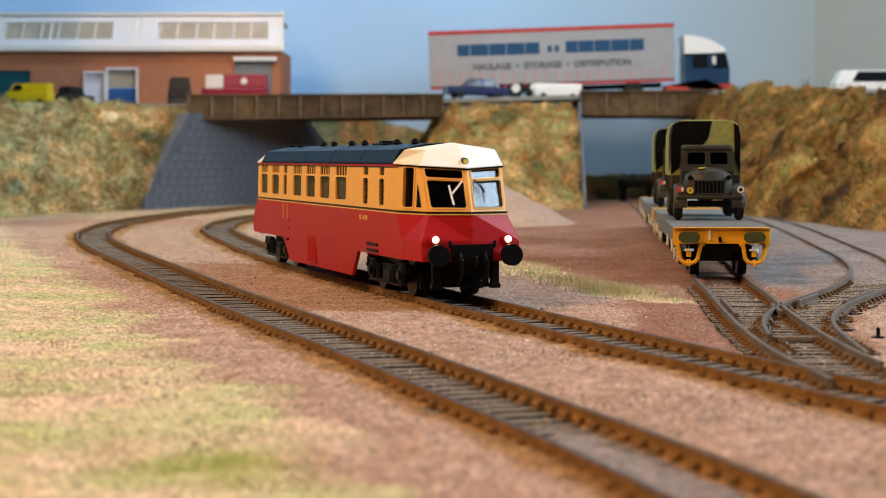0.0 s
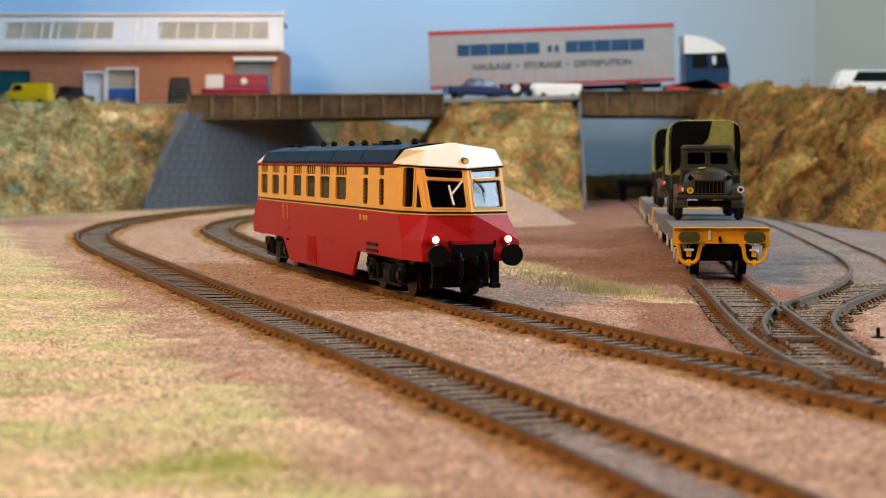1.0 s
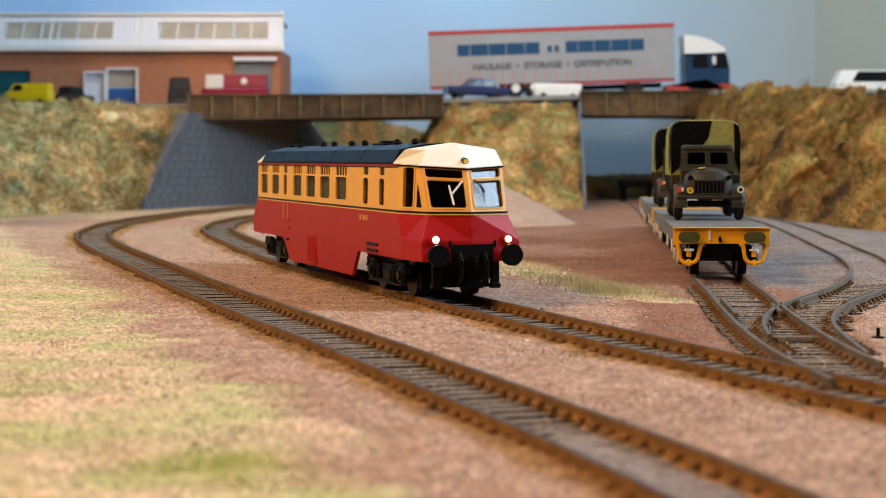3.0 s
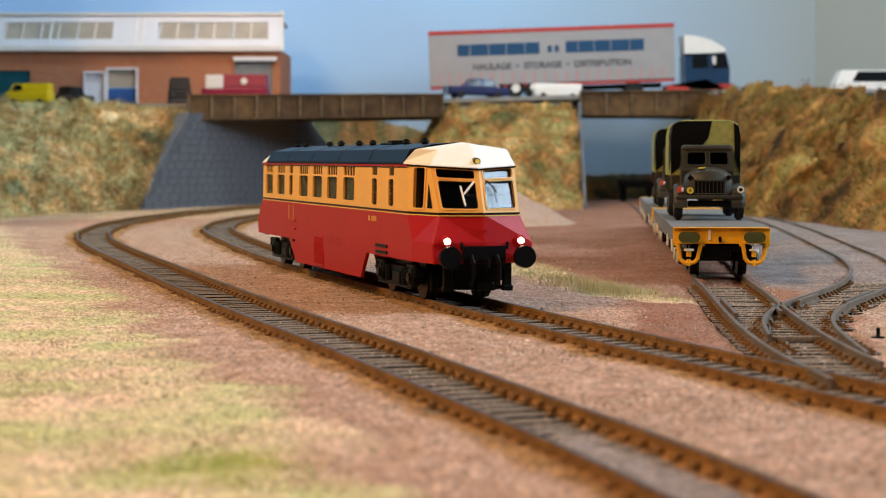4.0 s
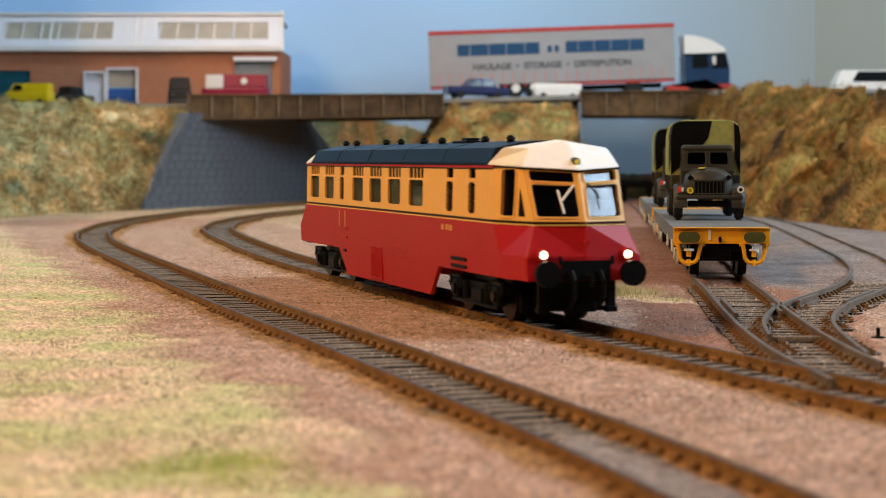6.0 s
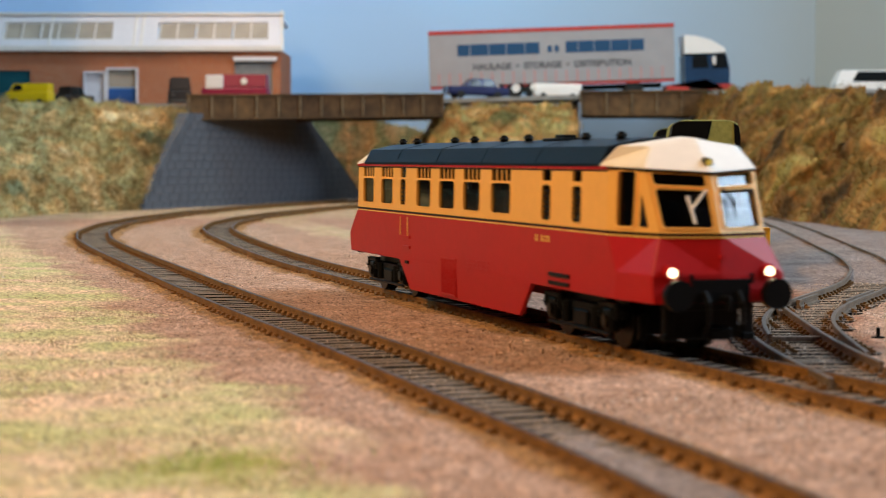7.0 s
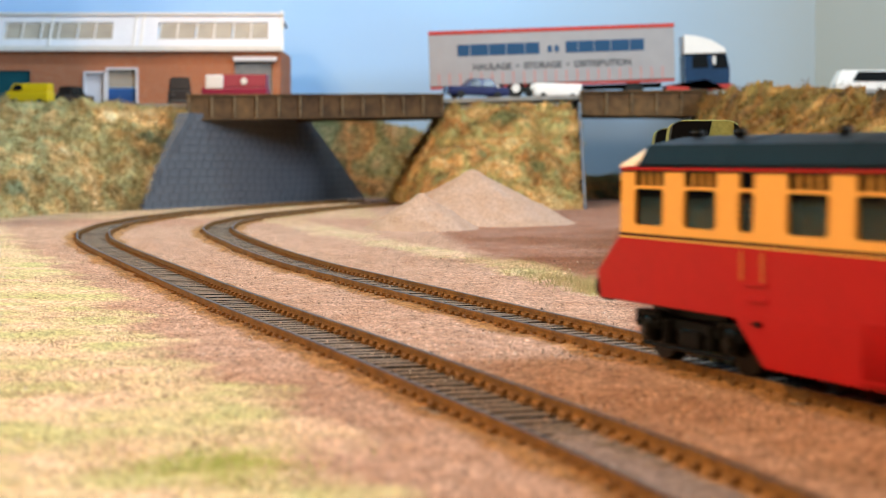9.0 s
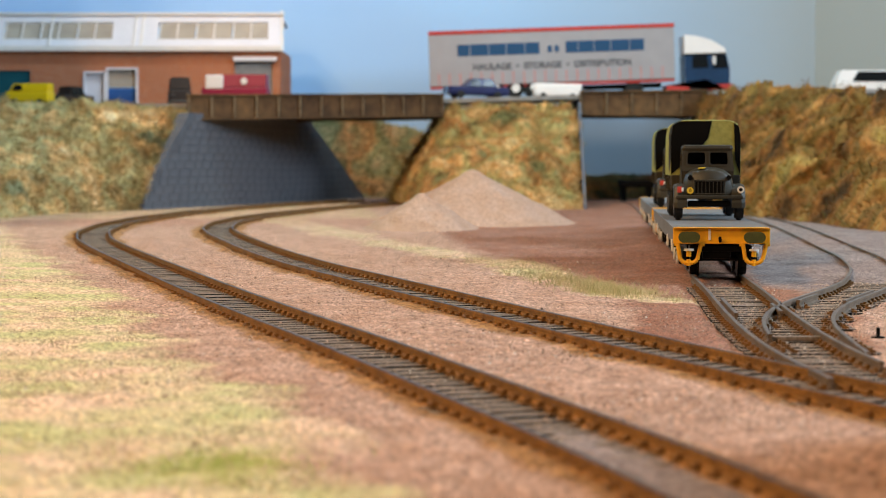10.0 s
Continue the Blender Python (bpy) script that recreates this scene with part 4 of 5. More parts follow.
def bogie(car, x):
    bm = bmesh.new()
    for s in (-1, 1):
        box(bm, x, s * 12.3, 8.2, 46, 1.6, 2.6, 0.4)
        box(bm, x, s * 12.8, 5.6, 9, 2, 4, 0.5)
        for w in (-17, 17):
            box(bm, x + w, s * 13.0, 6.6, 5, 2.6, 5.6, 0.7)
            box(bm, x + w, s * 13.2, 10, 7.5, 2, 1.2, 0.3)
        for w in (-9, 9):
            rod(bm, (x + w, s * 13.2, 4), (x + w, s * 13.2, 9), 1.4, 10)
    box(bm, x, 0, 9.5, 22, 23, 3.4)
    box(bm, x, 0, 9.5, 52, 16, 2.4)
    # added black block that shuts out light between the wheels, for shade below
    box(bm, x, 0, 6.4, 40, 13.4, 6.6, 0.5)
    for s in (-1, 1):
        for w in (-17, 17):
            for d in (-4.4, 4.4):
                rod(bm, (x + w + d, s * 13.4, 6.8), (x + w + d, s * 13.4, 10.4), 1.0, 10)
                rod(bm, (x + w + d, s * 13.4, 7.6), (x + w + d, s * 13.4, 8.2), 1.3, 10)
        box(bm, x, s * 14.0, 3.4, 38, 0.7, 0.8, 0.2)
        for w in (-7.5, 7.5, -25.5, 25.5):
            box(bm, x + w, s * 9.2, 5.4, 1.6, 2.2, 5.6, 0.4)
    bg = part("bogie", bm, "black", car)
    for w in (-17, 17):
        bm = bmesh.new()
        for s in (-1, 1):
            rod(bm, (x + w, s * 7.4, 6), (x + w, s * 10.2, 6), 6, 32)
            rod(bm, (x + w, s * 7.0, 6), (x + w, s * 7.6, 6), 6.7, 32)
            rod(bm, (x + w, s * 10.2, 6), (x + w, s * 14.6, 6), 1.7, 12, 1.4)
        ws = part("wheelset", bm, "wheel", bg)
        for s in (-1, 1):
            bm = bmesh.new()
            rod(bm, (x + w, s * 14.2, 6.4), (x + w, s * 15.0, 6.4), 1.5, 14)
            part("axlebox_cap", bm, "wheel", ws, "worn bronze axlebox cap")


railcar, lower_body = make_railcar()
railcar_roof(railcar)
railcar_ends(railcar)
for s_ in (-1, 1):
    bm = bmesh.new()
    rod(bm, (-114, s_ * 11.35, 14), (-119.5, s_ * 11.35, 14), 1.7, 16)
    rod(bm, (-119.4, s_ * 11.35, 14), (-121, s_ * 11.35, 14), 3.25, 32)
    part("buffer", bm, "black", railcar)
bogie(railcar, -80)
bogie(railcar, 82)


# ---- flat wagons ----
M["tyre"] = mat("grey_black_rubber", (0.02, 0.02, 0.019), 0.8, var=0.3)
M["rim"] = mat("white_wheel_rim", (0.7, 0.66, 0.6), 0.6, var=0.1)


def make_wagon(length, m):
    wg = empty("flat_wagon", "yellow-ended grey flat wagon carrying an army lorry", "wagon", m, "flat wagons in the siding")
    L = length
    bm = bmesh.new()
    box(bm, L / 2, 0, 17.4, L, 34, 1.0, 0.15)
    part("deck", bm, "deck", wg)
    for s in (-1, 1):
        bm = bmesh.new()
        box(bm, L / 2, s * 16.0, 14.2, L - 2, 1.2, 5.0, 0.1)
        box(bm, L / 2, s * 15.2, 12.0, L - 2, 2.6, 0.6)
        box(bm, L / 2, s * 15.2, 16.6, L - 2, 2.6, 0.6)
        part("side_beam", bm, "deck", wg)
    for e, x in ((-1, -0.2), (1, L + 0.2)):
        bm = bmesh.new()
        box(bm, x, 0, 15.0, 1.4, 34.2, 5.6, 0.2)
        box(bm, x + e * 0.9, 0, 17.6, 1.0, 34.2, 0.5, 0.1)
        box(bm, x, 0, 17.95, 5, 33, 0.16)
        hs = part("headstock", bm, "yellow", wg, "yellow headstock")
        bm = bmesh.new()
        box(bm, x + e * 0.9, -4.2 * e, 15.6, 0.5, 0.9, 4.2, 0.1)
        part("label_plate", bm, "rim", hs)
        bm = bmesh.new()
        rod(bm, (x, 0.6, 14.2), (x + e * 3, 0.6, 13.6), 0.6, 10)
        box(bm, x + e * 2.6, 0.6, 13.8, 0.9, 1.0, 2.2, 0.3)
        part("draw_hook", bm, "black", hs)
        bm = bmesh.new()
        box(bm, x - e * 5, 1.5, 8.4, 5, 10, 3.4, 0.4)
        box(bm, x - e * 8, 0, 10.4, 12, 22, 2.2, 0.3)
        part("coupling_box", bm, "black", wg)
        for s in (-1, 1):
            bm = bmesh.new()
            g = bmesh.ops.create_cone(bm, cap_ends=True, segments=32, radius1=1, radius2=1, depth=1)
            for v in g["verts"]:
                sx = 1.9 if v.co.x > 0 else -1.9
                v.co = Vector((v.co.z * 1.2 + x + e * 3.2, s * 11.5 + v.co.x * 1.9 + (sx if abs(v.co.x) > 0.01 else 0), v.co.y * 1.95 + 14.6))
            rod(bm, (x + e * 0.3, s * 11.5, 14.6), (x + e * 2.8, s * 11.5, 14.6), 1.5, 14)
            part("buffer", bm, "olive", hs, "olive green oval buffer head")
            # yellow U bracket with a capped pin
            bm = bmesh.new()
            yc = s * 11.5
            pts = [(yc - 4.4, 12.4), (yc - 3.0, 6.6), (yc - 1.6, 5.4), (yc + 1.6, 5.4), (yc + 3.0, 6.6), (yc + 4.0, 12.4)]
            for p, q in zip(pts, pts[1:]):
                rod(bm, (x + e * 0.6, *p), (x + e * 0.6, *q), 0.75, 8)
            box(bm, x + e * 0.6, yc - 4.6, 12.0, 1.2, 2.0, 1.3, 0.2)
            box(bm, x + e * 0.6, yc + 4.2, 12.0, 1.2, 2.0, 1.3, 0.2)
            rod(bm, (x + e * 0.6, yc, 4.4), (x + e * 0.6, yc, 6.6), 0.8, 8)
            rod(bm, (x + e * 0.6, yc, 7.6), (x + e * 0.6, yc, 9.9), 0.9, 10)
            br = part("side_bracket", bm, "yellow", hs)
            bm = bmesh.new()
            rod(bm, (x + e * 0.6, yc, 9.7), (x + e * 0.6, yc, 10.4), 1.8, 16)
            part("jack_cap", bm, "rim", br, "pale jack cap")
    for c in (34, L - 34):
        bm = bmesh.new()
        for s in (-1, 1):
            box(bm, c, s * 12.4, 7.4, 40, 1.6, 3.0, 0.4)
            for w in (-13, 13):
                box(bm, c + w, s * 13.2, 6.2, 6, 2.2, 5.0, 0.8)
        box(bm, c, 0, 9, 18, 22, 3)
        bg = part("bogie", bm, "black", wg)
        for w in (-13, 13):
            bm = bmesh.new()
            for s in (-1, 1):
                rod(bm, (c + w, s * 7.4, 6), (c + w, s * 10.2, 6), 6, 28)
                rod(bm, (c + w, s * 7.0, 6), (c + w, s * 7.6, 6), 6.7, 28)
            rod(bm, (c + w, -12, 6), (c + w, 12, 6), 1.1)
            ws = part("wheelset", bm, "wheel", bg)
            for s in (-1, 1):
                bm = bmesh.new()
                rod(bm, (c + w, s * 14.2, 6.2), (c + w, s * 15.0, 6.2), 2.4, 18)
                part("axle_cap", bm, "rim", ws, "white axle cap")
    for x in (18, 62, L - 62, L - 20):
        for s in (-1, 1):
            bm = bmesh.new()
            box(bm, x, s * 16.6, 10.8, 1.8, 1.0, 4.6, 0.4)
            part("stake_pocket", bm, "rim", wg, "white-tipped stake pocket")
    return wg


def siding(y):
    p = LINE["c"]
    return Vector((float(np.interp(y, p[:, 1], p[:, 0])), y))


def siding_pose(y, z, length=240):
    a, b = siding(y + 25), siding(y + length - 25)
    d = (b - a).normalized()
    o = a - d * 25
    return at(o.x, o.y, z, 0, 0, math.degrees(math.atan2(d.y, d.x)))


make_wagon(246, siding_pose(648, 0))
make_wagon(246, siding_pose(906, 0))


# ---- army lorries ----
def camo_material():
    m = mat("camouflage_canvas", (0.12, 0.13, 0.022), 0.85, var=0.15, scale=500, bump=0.0004, bscale=220)
    nt = m.node_tree
    b = nt.nodes["Principled BSDF"]
    tc = nt.nodes.new("ShaderNodeTexCoord")
    n = nt.nodes.new("ShaderNodeTexNoise")
    n.inputs["Scale"].default_value, n.inputs["Detail"].default_value = 30, 0.0
    nt.links.new(tc.outputs["Object"], n.inputs["Vector"])
    rp = nt.nodes.new("ShaderNodeValToRGB")
    rp.color_ramp.interpolation = "CONSTANT"
    rp.color_ramp.elements[0].color = (0.012, 0.012, 0.009, 1)
    rp.color_ramp.elements[1].color, rp.color_ramp.elements[1].position = (0.25, 0.25, 0.07, 1), 0.36
    nt.links.new(n.outputs["Fac"], rp.inputs["Fac"])
    nt.links.new(rp.outputs["Color"], b.inputs["Base Color"].links[0].from_node.inputs[0])
    return m


M["camo"] = camo_material()
M["canvas_pale"] = mat("pale_khaki_canvas", (0.22, 0.20, 0.12), 0.8)
M["badge_red"] = mat("red_badge", (0.5, 0.05, 0.03), 0.6)
M["badge_yellow"] = mat("yellow_badge", (0.7, 0.5, 0.04), 0.6)


def letters(text, size, m, parent, material, name, depth=0.02, bold=0.0):
    cu = bpy.data.curves.new(name, "FONT")
    cu.body, cu.size, cu.extrude, cu.align_x, cu.align_y = text, size / 1000, depth / 1000, "CENTER", "CENTER"
    cu.offset = bold / 1000
    tmp = new(name, cu)
    dg = bpy.context.evaluated_depsgraph_get()
    me = bpy.data.meshes.new_from_object(tmp.evaluated_get(dg))
    bpy.data.objects.remove(tmp)
    me.materials.clear()
    me.materials.append(M[material])
    ob = new(name, me)
    ob.parent = parent
    ob.matrix_basis = m
    return ob


def make_truck(m):
    tk = empty("army_lorry", "dark olive army lorry with camouflage canvas tilt on the wagon", "lorry", m, "army lorries on the flat wagons")
    # canvas tilt: rounded hoop section with sagging folds
    bm = bmesh.new()
    sec = []
    for i in range(25):
        a = math.pi * i / 24
        c, s_ = math.cos(a), math.sin(a)
        y = 14.2 * (abs(c) ** 0.32) * (1 if c > 0 else -1)
        z = 26 + 14.2 * (abs(s_) ** 0.34)
        sec.append((y, z))
    sec = [(14.3, 17.5)] + sec + [(-14.3, 17.5)]
    rows = []
    for i in range(29):
        x = 29 + 58 * i / 28
        k = 1.0 * math.sin(i / 28 * math.pi * 10)
        rows.append([bm.verts.new((x, y * (1 + 0.012 * k) + 0.25 * noise.noise(Vector((x * 0.3, y * 0.4, z * 0.3))), z + 0.35 * k * (z > 26))) for y, z in sec])
    for i in range(28):
        for k in range(len(sec) - 1):
            bm.faces.new((rows[i][k], rows[i + 1][k], rows[i + 1][k + 1], rows[i][k + 1]))
    bm.faces.new(rows[0])
    bm.faces.new(rows[-1][::-1])
    part("canvas_tilt", bm, "camo", tk, "black and green camouflage canvas")
    bm = bmesh.new()
    plate(bm, [(28.7, 14.1, 18), (28.7, 3.5, 27), (28.7, -1.0, 33), (28.7, -2.5, 40.0), (28.7, 10.5, 39.9), (28.7, 13.4, 38.2), (28.7, 14.2, 34)], (0.35, 0, 0))
    plate(bm, [(28.7, -14.1, 18), (28.7, -12.0, 24), (28.7, -11.4, 39.2), (28.7, -13.4, 38.0), (28.7, -14.2, 34)], (0.35, 0, 0))
    part("camouflage_patch", bm, "black", tk, "black painted camouflage on the canvas front")
    bm = bmesh.new()
    box(bm, 58, 0, 14.6, 60, 28, 6.5, 0.4)
    for i in range(9):
        for s in (-1, 1):
            box(bm, 31 + i * 6.7, s * 14.1, 14.6, 0.6, 0.5, 6.5)
    part("cargo_body", bm, "truck", tk)
    bm = bmesh.new()
    box(bm, 46, 0, 9.6, 84, 9, 2.6)
    part("chassis", bm, "black", tk)
    # cab with screen openings and a rounded roof
    bm = bmesh.new()
    zc, zt = 19.5, 28.2
    panel(bm, (14.2, 10.6, zc), (14.2, -10.6, zc), (16.3, -9.8, zt), (16.3, 9.8, zt), [(0.10, 0.455, 0.30, 0.88), (0.545, 0.90, 0.30, 0.88)], 0.7)
    for s in (-1, 1):
        panel(bm, (14.2, s * 10.6, 10), (27, s * 10.9, 10), (27, s * 10.2, zt), (16.3, s * 9.8, zt), [(0.25, 0.8, 0.62, 0.9)], -0.7 * s)
    plate(bm, [(27, 10.6, 10), (27, -10.6, 10), (27, -10, zt), (27, 10, zt)], (0.8, 0, 0))
    plate(bm, [(14.6, 10.4, 10), (14.6, -10.4, 10), (14.6, -10.4, zc), (14.6, 10.4, zc)], (0.8, 0, 0))
    bmesh.ops.remove_doubles(bm, verts=bm.verts, dist=0.01)
    cab = part("cab", bm, "truck", tk)
    bm = bmesh.new()
    box(bm, 21.8, 0, 28.7, 12.2, 20.6, 2.8, 1.25)
    part("cab_roof", bm, "truck", cab)
    F = lambda u, v: Vector((14.2 + 2.1 * v, (10.6 - 0.8 * v) * (1 - 2 * u), zc + (zt - zc) * v))
    for u0, u1 in ((0.10, 0.455), (0.545, 0.90)):
        bm = bmesh.new()
        plate(bm, [F(u0 - 0.01, 0.28) + Vector((0.6, 0, 0)), F(u1 + 0.01, 0.28) + Vector((0.6, 0, 0)), F(u1 + 0.01, 0.9) + Vector((0.6, 0, 0)), F(u0 - 0.01, 0.9) + Vector((0.6, 0, 0))], (0.15, 0, 0))
        sc = part("windscreen", bm, "pane", cab)
        bm = bmesh.new()
        round_frame(bm, F, u0, u1, 0.30, 0.88, 0.05, 0.13, 0.02, 0.05, Vector((-0.3, 0, 0)))
        part("screen_frame", bm, "truck", sc)
    bm = bmesh.new()
    box(bm, 25, 0, 16, 2, 18, 12, 0.6)
    rod(bm, (17.5, -5, 19.5), (18.6, -5, 21.5), 2.4, 16)
    part("seat", bm, "canvas_pale", cab)
    # snub bonnet with rounded shoulders
    bm = bmesh.new()
    sec = [(-9.8, 9.5), (-9.8, 15.6), (-8.9, 18.2), (-6.4, 20.2), (-3, 21.0), (0, 21.2), (3, 21.0), (6.4, 20.2), (8.9, 18.2), (9.8, 15.6), (9.8, 9.5)]
    rows = []
    for x, ky, dz in ((14.6, 1.0, 0.0), (8, 0.98, 0.2), (3.6, 0.93, 0.9), (2.2, 0.86, 1.9)):
        rows.append([bm.verts.new((x, y * ky, z - (dz if z > 10 else 0))) for y, z in sec])
    for a, b in zip(rows, rows[1:]):
        for q in range(len(sec) - 1):
            bm.faces.new((a[q], a[q + 1], b[q + 1], b[q]))
    bm.faces.new(rows[-1])
    bm.faces.new(rows[0][::-1])
    bon = part("bonnet", bm, "truck", tk, "", True)
    bm = bmesh.new()
    box(bm, 1.9, 0, 13.0, 0.5, 11.2, 5.0, 0.1)
    part("radiator", bm, "black", bon)
    bm = bmesh.new()
    for z in (10.5, 15.9):
        rod(bm, (1.2, -6.2, z), (1.2, 6.2, z), 0.34, 8)
    for q in range(9):
        rod(bm, (1.35, -6.0 + 1.5 * q, 10.5), (1.35, -6.0 + 1.5 * q, 15.9), 0.26 if q in (0, 8) else 0.16, 6)
    part("radiator_guard", bm, "truck", bon)
    bm = bmesh.new()
    box(bm, 0.6, 0, 9.3, 1.2, 26.5, 1.5, 0.4)
    part("bumper", bm, "truck", tk)
    bm = bmesh.new()
    box(bm, 4, 0, 6.6, 3, 17, 2.4, 0.5)
    part("front_axle", bm, "black", tk)
    for s in (-1, 1):
        # arched wing over the front wheel
        bm = bmesh.new()
        rings = []
        for q in range(13):
            a = math.radians(-8 + 176 * q / 12)
            c, d = math.cos(a), math.sin(a)
            ring = []
            for y, r in ((8.8, 7.0), (8.8, 8.3), (12.6, 8.5), (13.9, 7.9), (14.2, 7.0)):
                ring.append(bm.verts.new((8.4 - r * c * 0.98, s * y, 6.2 + r * d)))
            rings.append(ring)
        for a, b in zip(rings, rings[1:]):
            for q in range(5):
                bm.faces.new((a[q], a[(q + 1) % 5], b[(q + 1) % 5], b[q]))
        bm.faces.new(rings[0])
        bm.faces.new(rings[-1][::-1])
        part("wing", bm, "truck", tk)
        bm = bmesh.new()
        rod(bm, (1.6, s * 7.6, 17.0), (3.6, s * 7.6, 17.0), 1.0, 18)
        part("headlamp", bm, "black", bon)
        bm = bmesh.new()
        if s < 0:
            rod(bm, (0.2, s * 12.2, 12.3), (1.8, s * 12.2, 12.3), 1.35, 18)
            sl = part("sidelamp", bm, "rim", tk, "white-ringed side lamp")
            bm = bmesh.new()
            rod(bm, (0.0, s * 12.2, 12.3), (0.4, s * 12.2, 12.3), 0.75, 14)
            part("lamp_glass", bm, "black", sl)
        else:
            box(bm, 0.5, 11.9, 12.3, 0.5, 1.7, 2.4, 0.15)
            mk = part("wing_marking", bm, "badge_red", tk, "red and white wing marking")
            bm = bmesh.new()
            box(bm, 0.4, 10.7, 12.3, 0.5, 0.8, 1.4, 0.1)
            part("badge", bm, "rim", mk)
        for x, r in ((8.2, 5.9), (60, 5.9), (74, 5.9)):
            bm = bmesh.new()
            rod(bm, (x, s * 10.4, r), (x, s * 13.7, r), r, 28)
            bmesh.ops.bevel(bm, geom=[ed for ed in bm.edges if abs(ed.verts[0].co.y - ed.verts[1].co.y) < 0.01], offset=0.7, segments=2, affect="EDGES")
            w = part("wheel", bm, "tyre", tk)
            bm = bmesh.new()
            rod(bm, (x, s * 13.4, r), (x, s * 13.9, r), r * 0.5, 16)
            part("hub", bm, "truck", w)
    bm = bmesh.new()
    rod(bm, (0.5, 7.6, 11.9), (1.6, 7.6, 11.9), 1.3, 20)
    bd = part("bridge_disc", bm, "badge_yellow", tk, "round yellow plate")
    letters("6", 2.1, at(0.45, 7.6, 11.9, 90, 0, -90), bd, "black", "numeral")
    bm = bmesh.new()
    box(bm, 5.2, 3.0, 20.75, 3.0, 2.8, 0.5, 0.2, rx=-8)
    part("bonnet_marking", bm, "badge_yellow", tk)
    return tk


make_truck(siding_pose(722, 17.9, 130))
make_truck(siding_pose(914, 17.9, 130))

# ---- articulated lorry on the road ----
M["curtain"] = mat("grey_curtain", (0.34, 0.315, 0.32), 0.6, var=0.05, scale=60, bump=0.0003, bscale=40)
M["lorry_red"] = mat("lorry_red", (0.5, 0.045, 0.035), 0.5)
M["navy"] = mat("navy_lettering", (0.012, 0.06, 0.14), 0.6, var=0.05)
M["greytext"] = mat("grey_lettering", (0.09, 0.09, 0.10), 0.6, var=0.05)
M["pink"] = mat("faded_pink_strap", (0.55, 0.20, 0.18), 0.6, var=0.05)
M["lorry_blue"] = mat("lorry_blue", (0.012, 0.038, 0.09), 0.35, var=0.15)
M["lorry_white"] = mat("lorry_white", (0.78, 0.72, 0.68), 0.4, var=0.03)


def make_artic():
    lo = empty("articulated_lorry", "grey curtain-sided articulated lorry with blue and white cab", "lorry", at(-13.4, 1960, 105, 0, -2.0, 0))
    bm = bmesh.new()
    box(bm, 131.5, 23, 43.5, 263, 46, 59, 0.6)
    tb = part("trailer_body", bm, "curtain", lo)
    bm = bmesh.new()
    box(bm, 131.5, -0.2, 71, 263.4, 0.8, 4.0)
    part("top_rail", bm, "lorry_red", tb)
    bm = bmesh.new()
    box(bm, 131.5, 2, 12.2, 262, 2, 2.6)
    part("side_raves", bm, "lorry_red", tb)
    for i in range(22):
        bm = bmesh.new()
        box(bm, 10 + i * 11.4, -0.15, 21, 1.3, 0.4, 13)
        part("curtain_strap", bm, "pink", tb)
    # the haulier's name, as plain blocks in its colour
    for x0, w0 in ((37, 13), (54, 19.5), (73.5, 18), (93, 19.5), (111, 15), (153, 13), (168.5, 16.5), (186, 17), (205, 19.5), (223, 15)):
        bm = bmesh.new()
        box(bm, x0, -0.15, 51.5, w0, 0.4, 12.5, 0.15)
        part("name_block", bm, "navy", tb)
    for x0 in (129.5, 137):
        bm = bmesh.new()
        box(bm, x0, -0.15, 50, 4.6, 0.4, 7, 0.15)
        part("name_block", bm, "navy", tb)
    letters("HAULAGE  \u2022  STORAGE  \u2022  DISTRIBUTION", 9.2, at(131.5, -0.15, 33, 90, 0, 0), tb, "greytext", "lettering", 0.15, 0.4)
    bm = bmesh.new()
    box(bm, 150, 23, 8, 200, 14, 5)
    part("chassis", bm, "black", lo)
    for x in (70, 92, 112):
        for s in (6, 40):
            bm = bmesh.new()
            rod(bm, (x, s - 5, 9.5), (x, s + 5, 9.5), 9.5, 28)
            w = part("wheel", bm, "tyre", lo)
            bm = bmesh.new()
            rod(bm, (x, s - 5.6, 9.5), (x, s - 4.8, 9.5), 4.6, 20)
            part("hub", bm, "lorry_white", w)
    bm = bmesh.new()
    box(bm, 135, 6, 7, 44, 9, 11, 1)
    part("side_guard", bm, "lorry_white", lo)
    for x in (219, 285):
        for s in (6, 40):
            bm = bmesh.new()
            rod(bm, (x, s - 4, 4), (x, s + 4, 4), 9.5, 28)
            part("wheel", bm, "tyre", lo)
    # cab: white deflector above, blue middle, red skirt
    def cabpart(name, k, outline):
        b = bmesh.new()
        plate(b, [(x + 2, 1, z - 6) for x, z in outline], (0, 44, 0))
        return part(name, b, k, lo)
    cabpart("cab_body", "lorry_blue", [(272, 12), (319, 12), (320, 28), (316, 46), (272, 46)])
    cabpart("cab_skirt", "lorry_red", [(252, 4), (276, 4), (276, 12), (294, 18), (298, 6), (321, 4), (321, 13), (252, 13)])
    cabpart("wind_deflector", "lorry_white", [(272, 44), (316.5, 44), (315, 51), (300, 60), (284, 65), (272, 66)])
    bm = bmesh.new()
    plate(bm, [(282, 0.6, 24), (299, 0.6, 24), (298, 0.6, 38), (282, 0.6, 38)], (0, 1, 0))
    plate(bm, [(304, 0.6, 23), (320.5, 0.6, 23), (317.4, 0.6, 38), (304, 0.6, 38)], (0, 1, 0))
    part("cab_window", bm, "glass", lo)
    bm = bmesh.new()
    box(bm, 305, -1, 32, 3, 4, 9, 0.6)
    part("mirror", bm, "lorry_white", lo)
    return lo


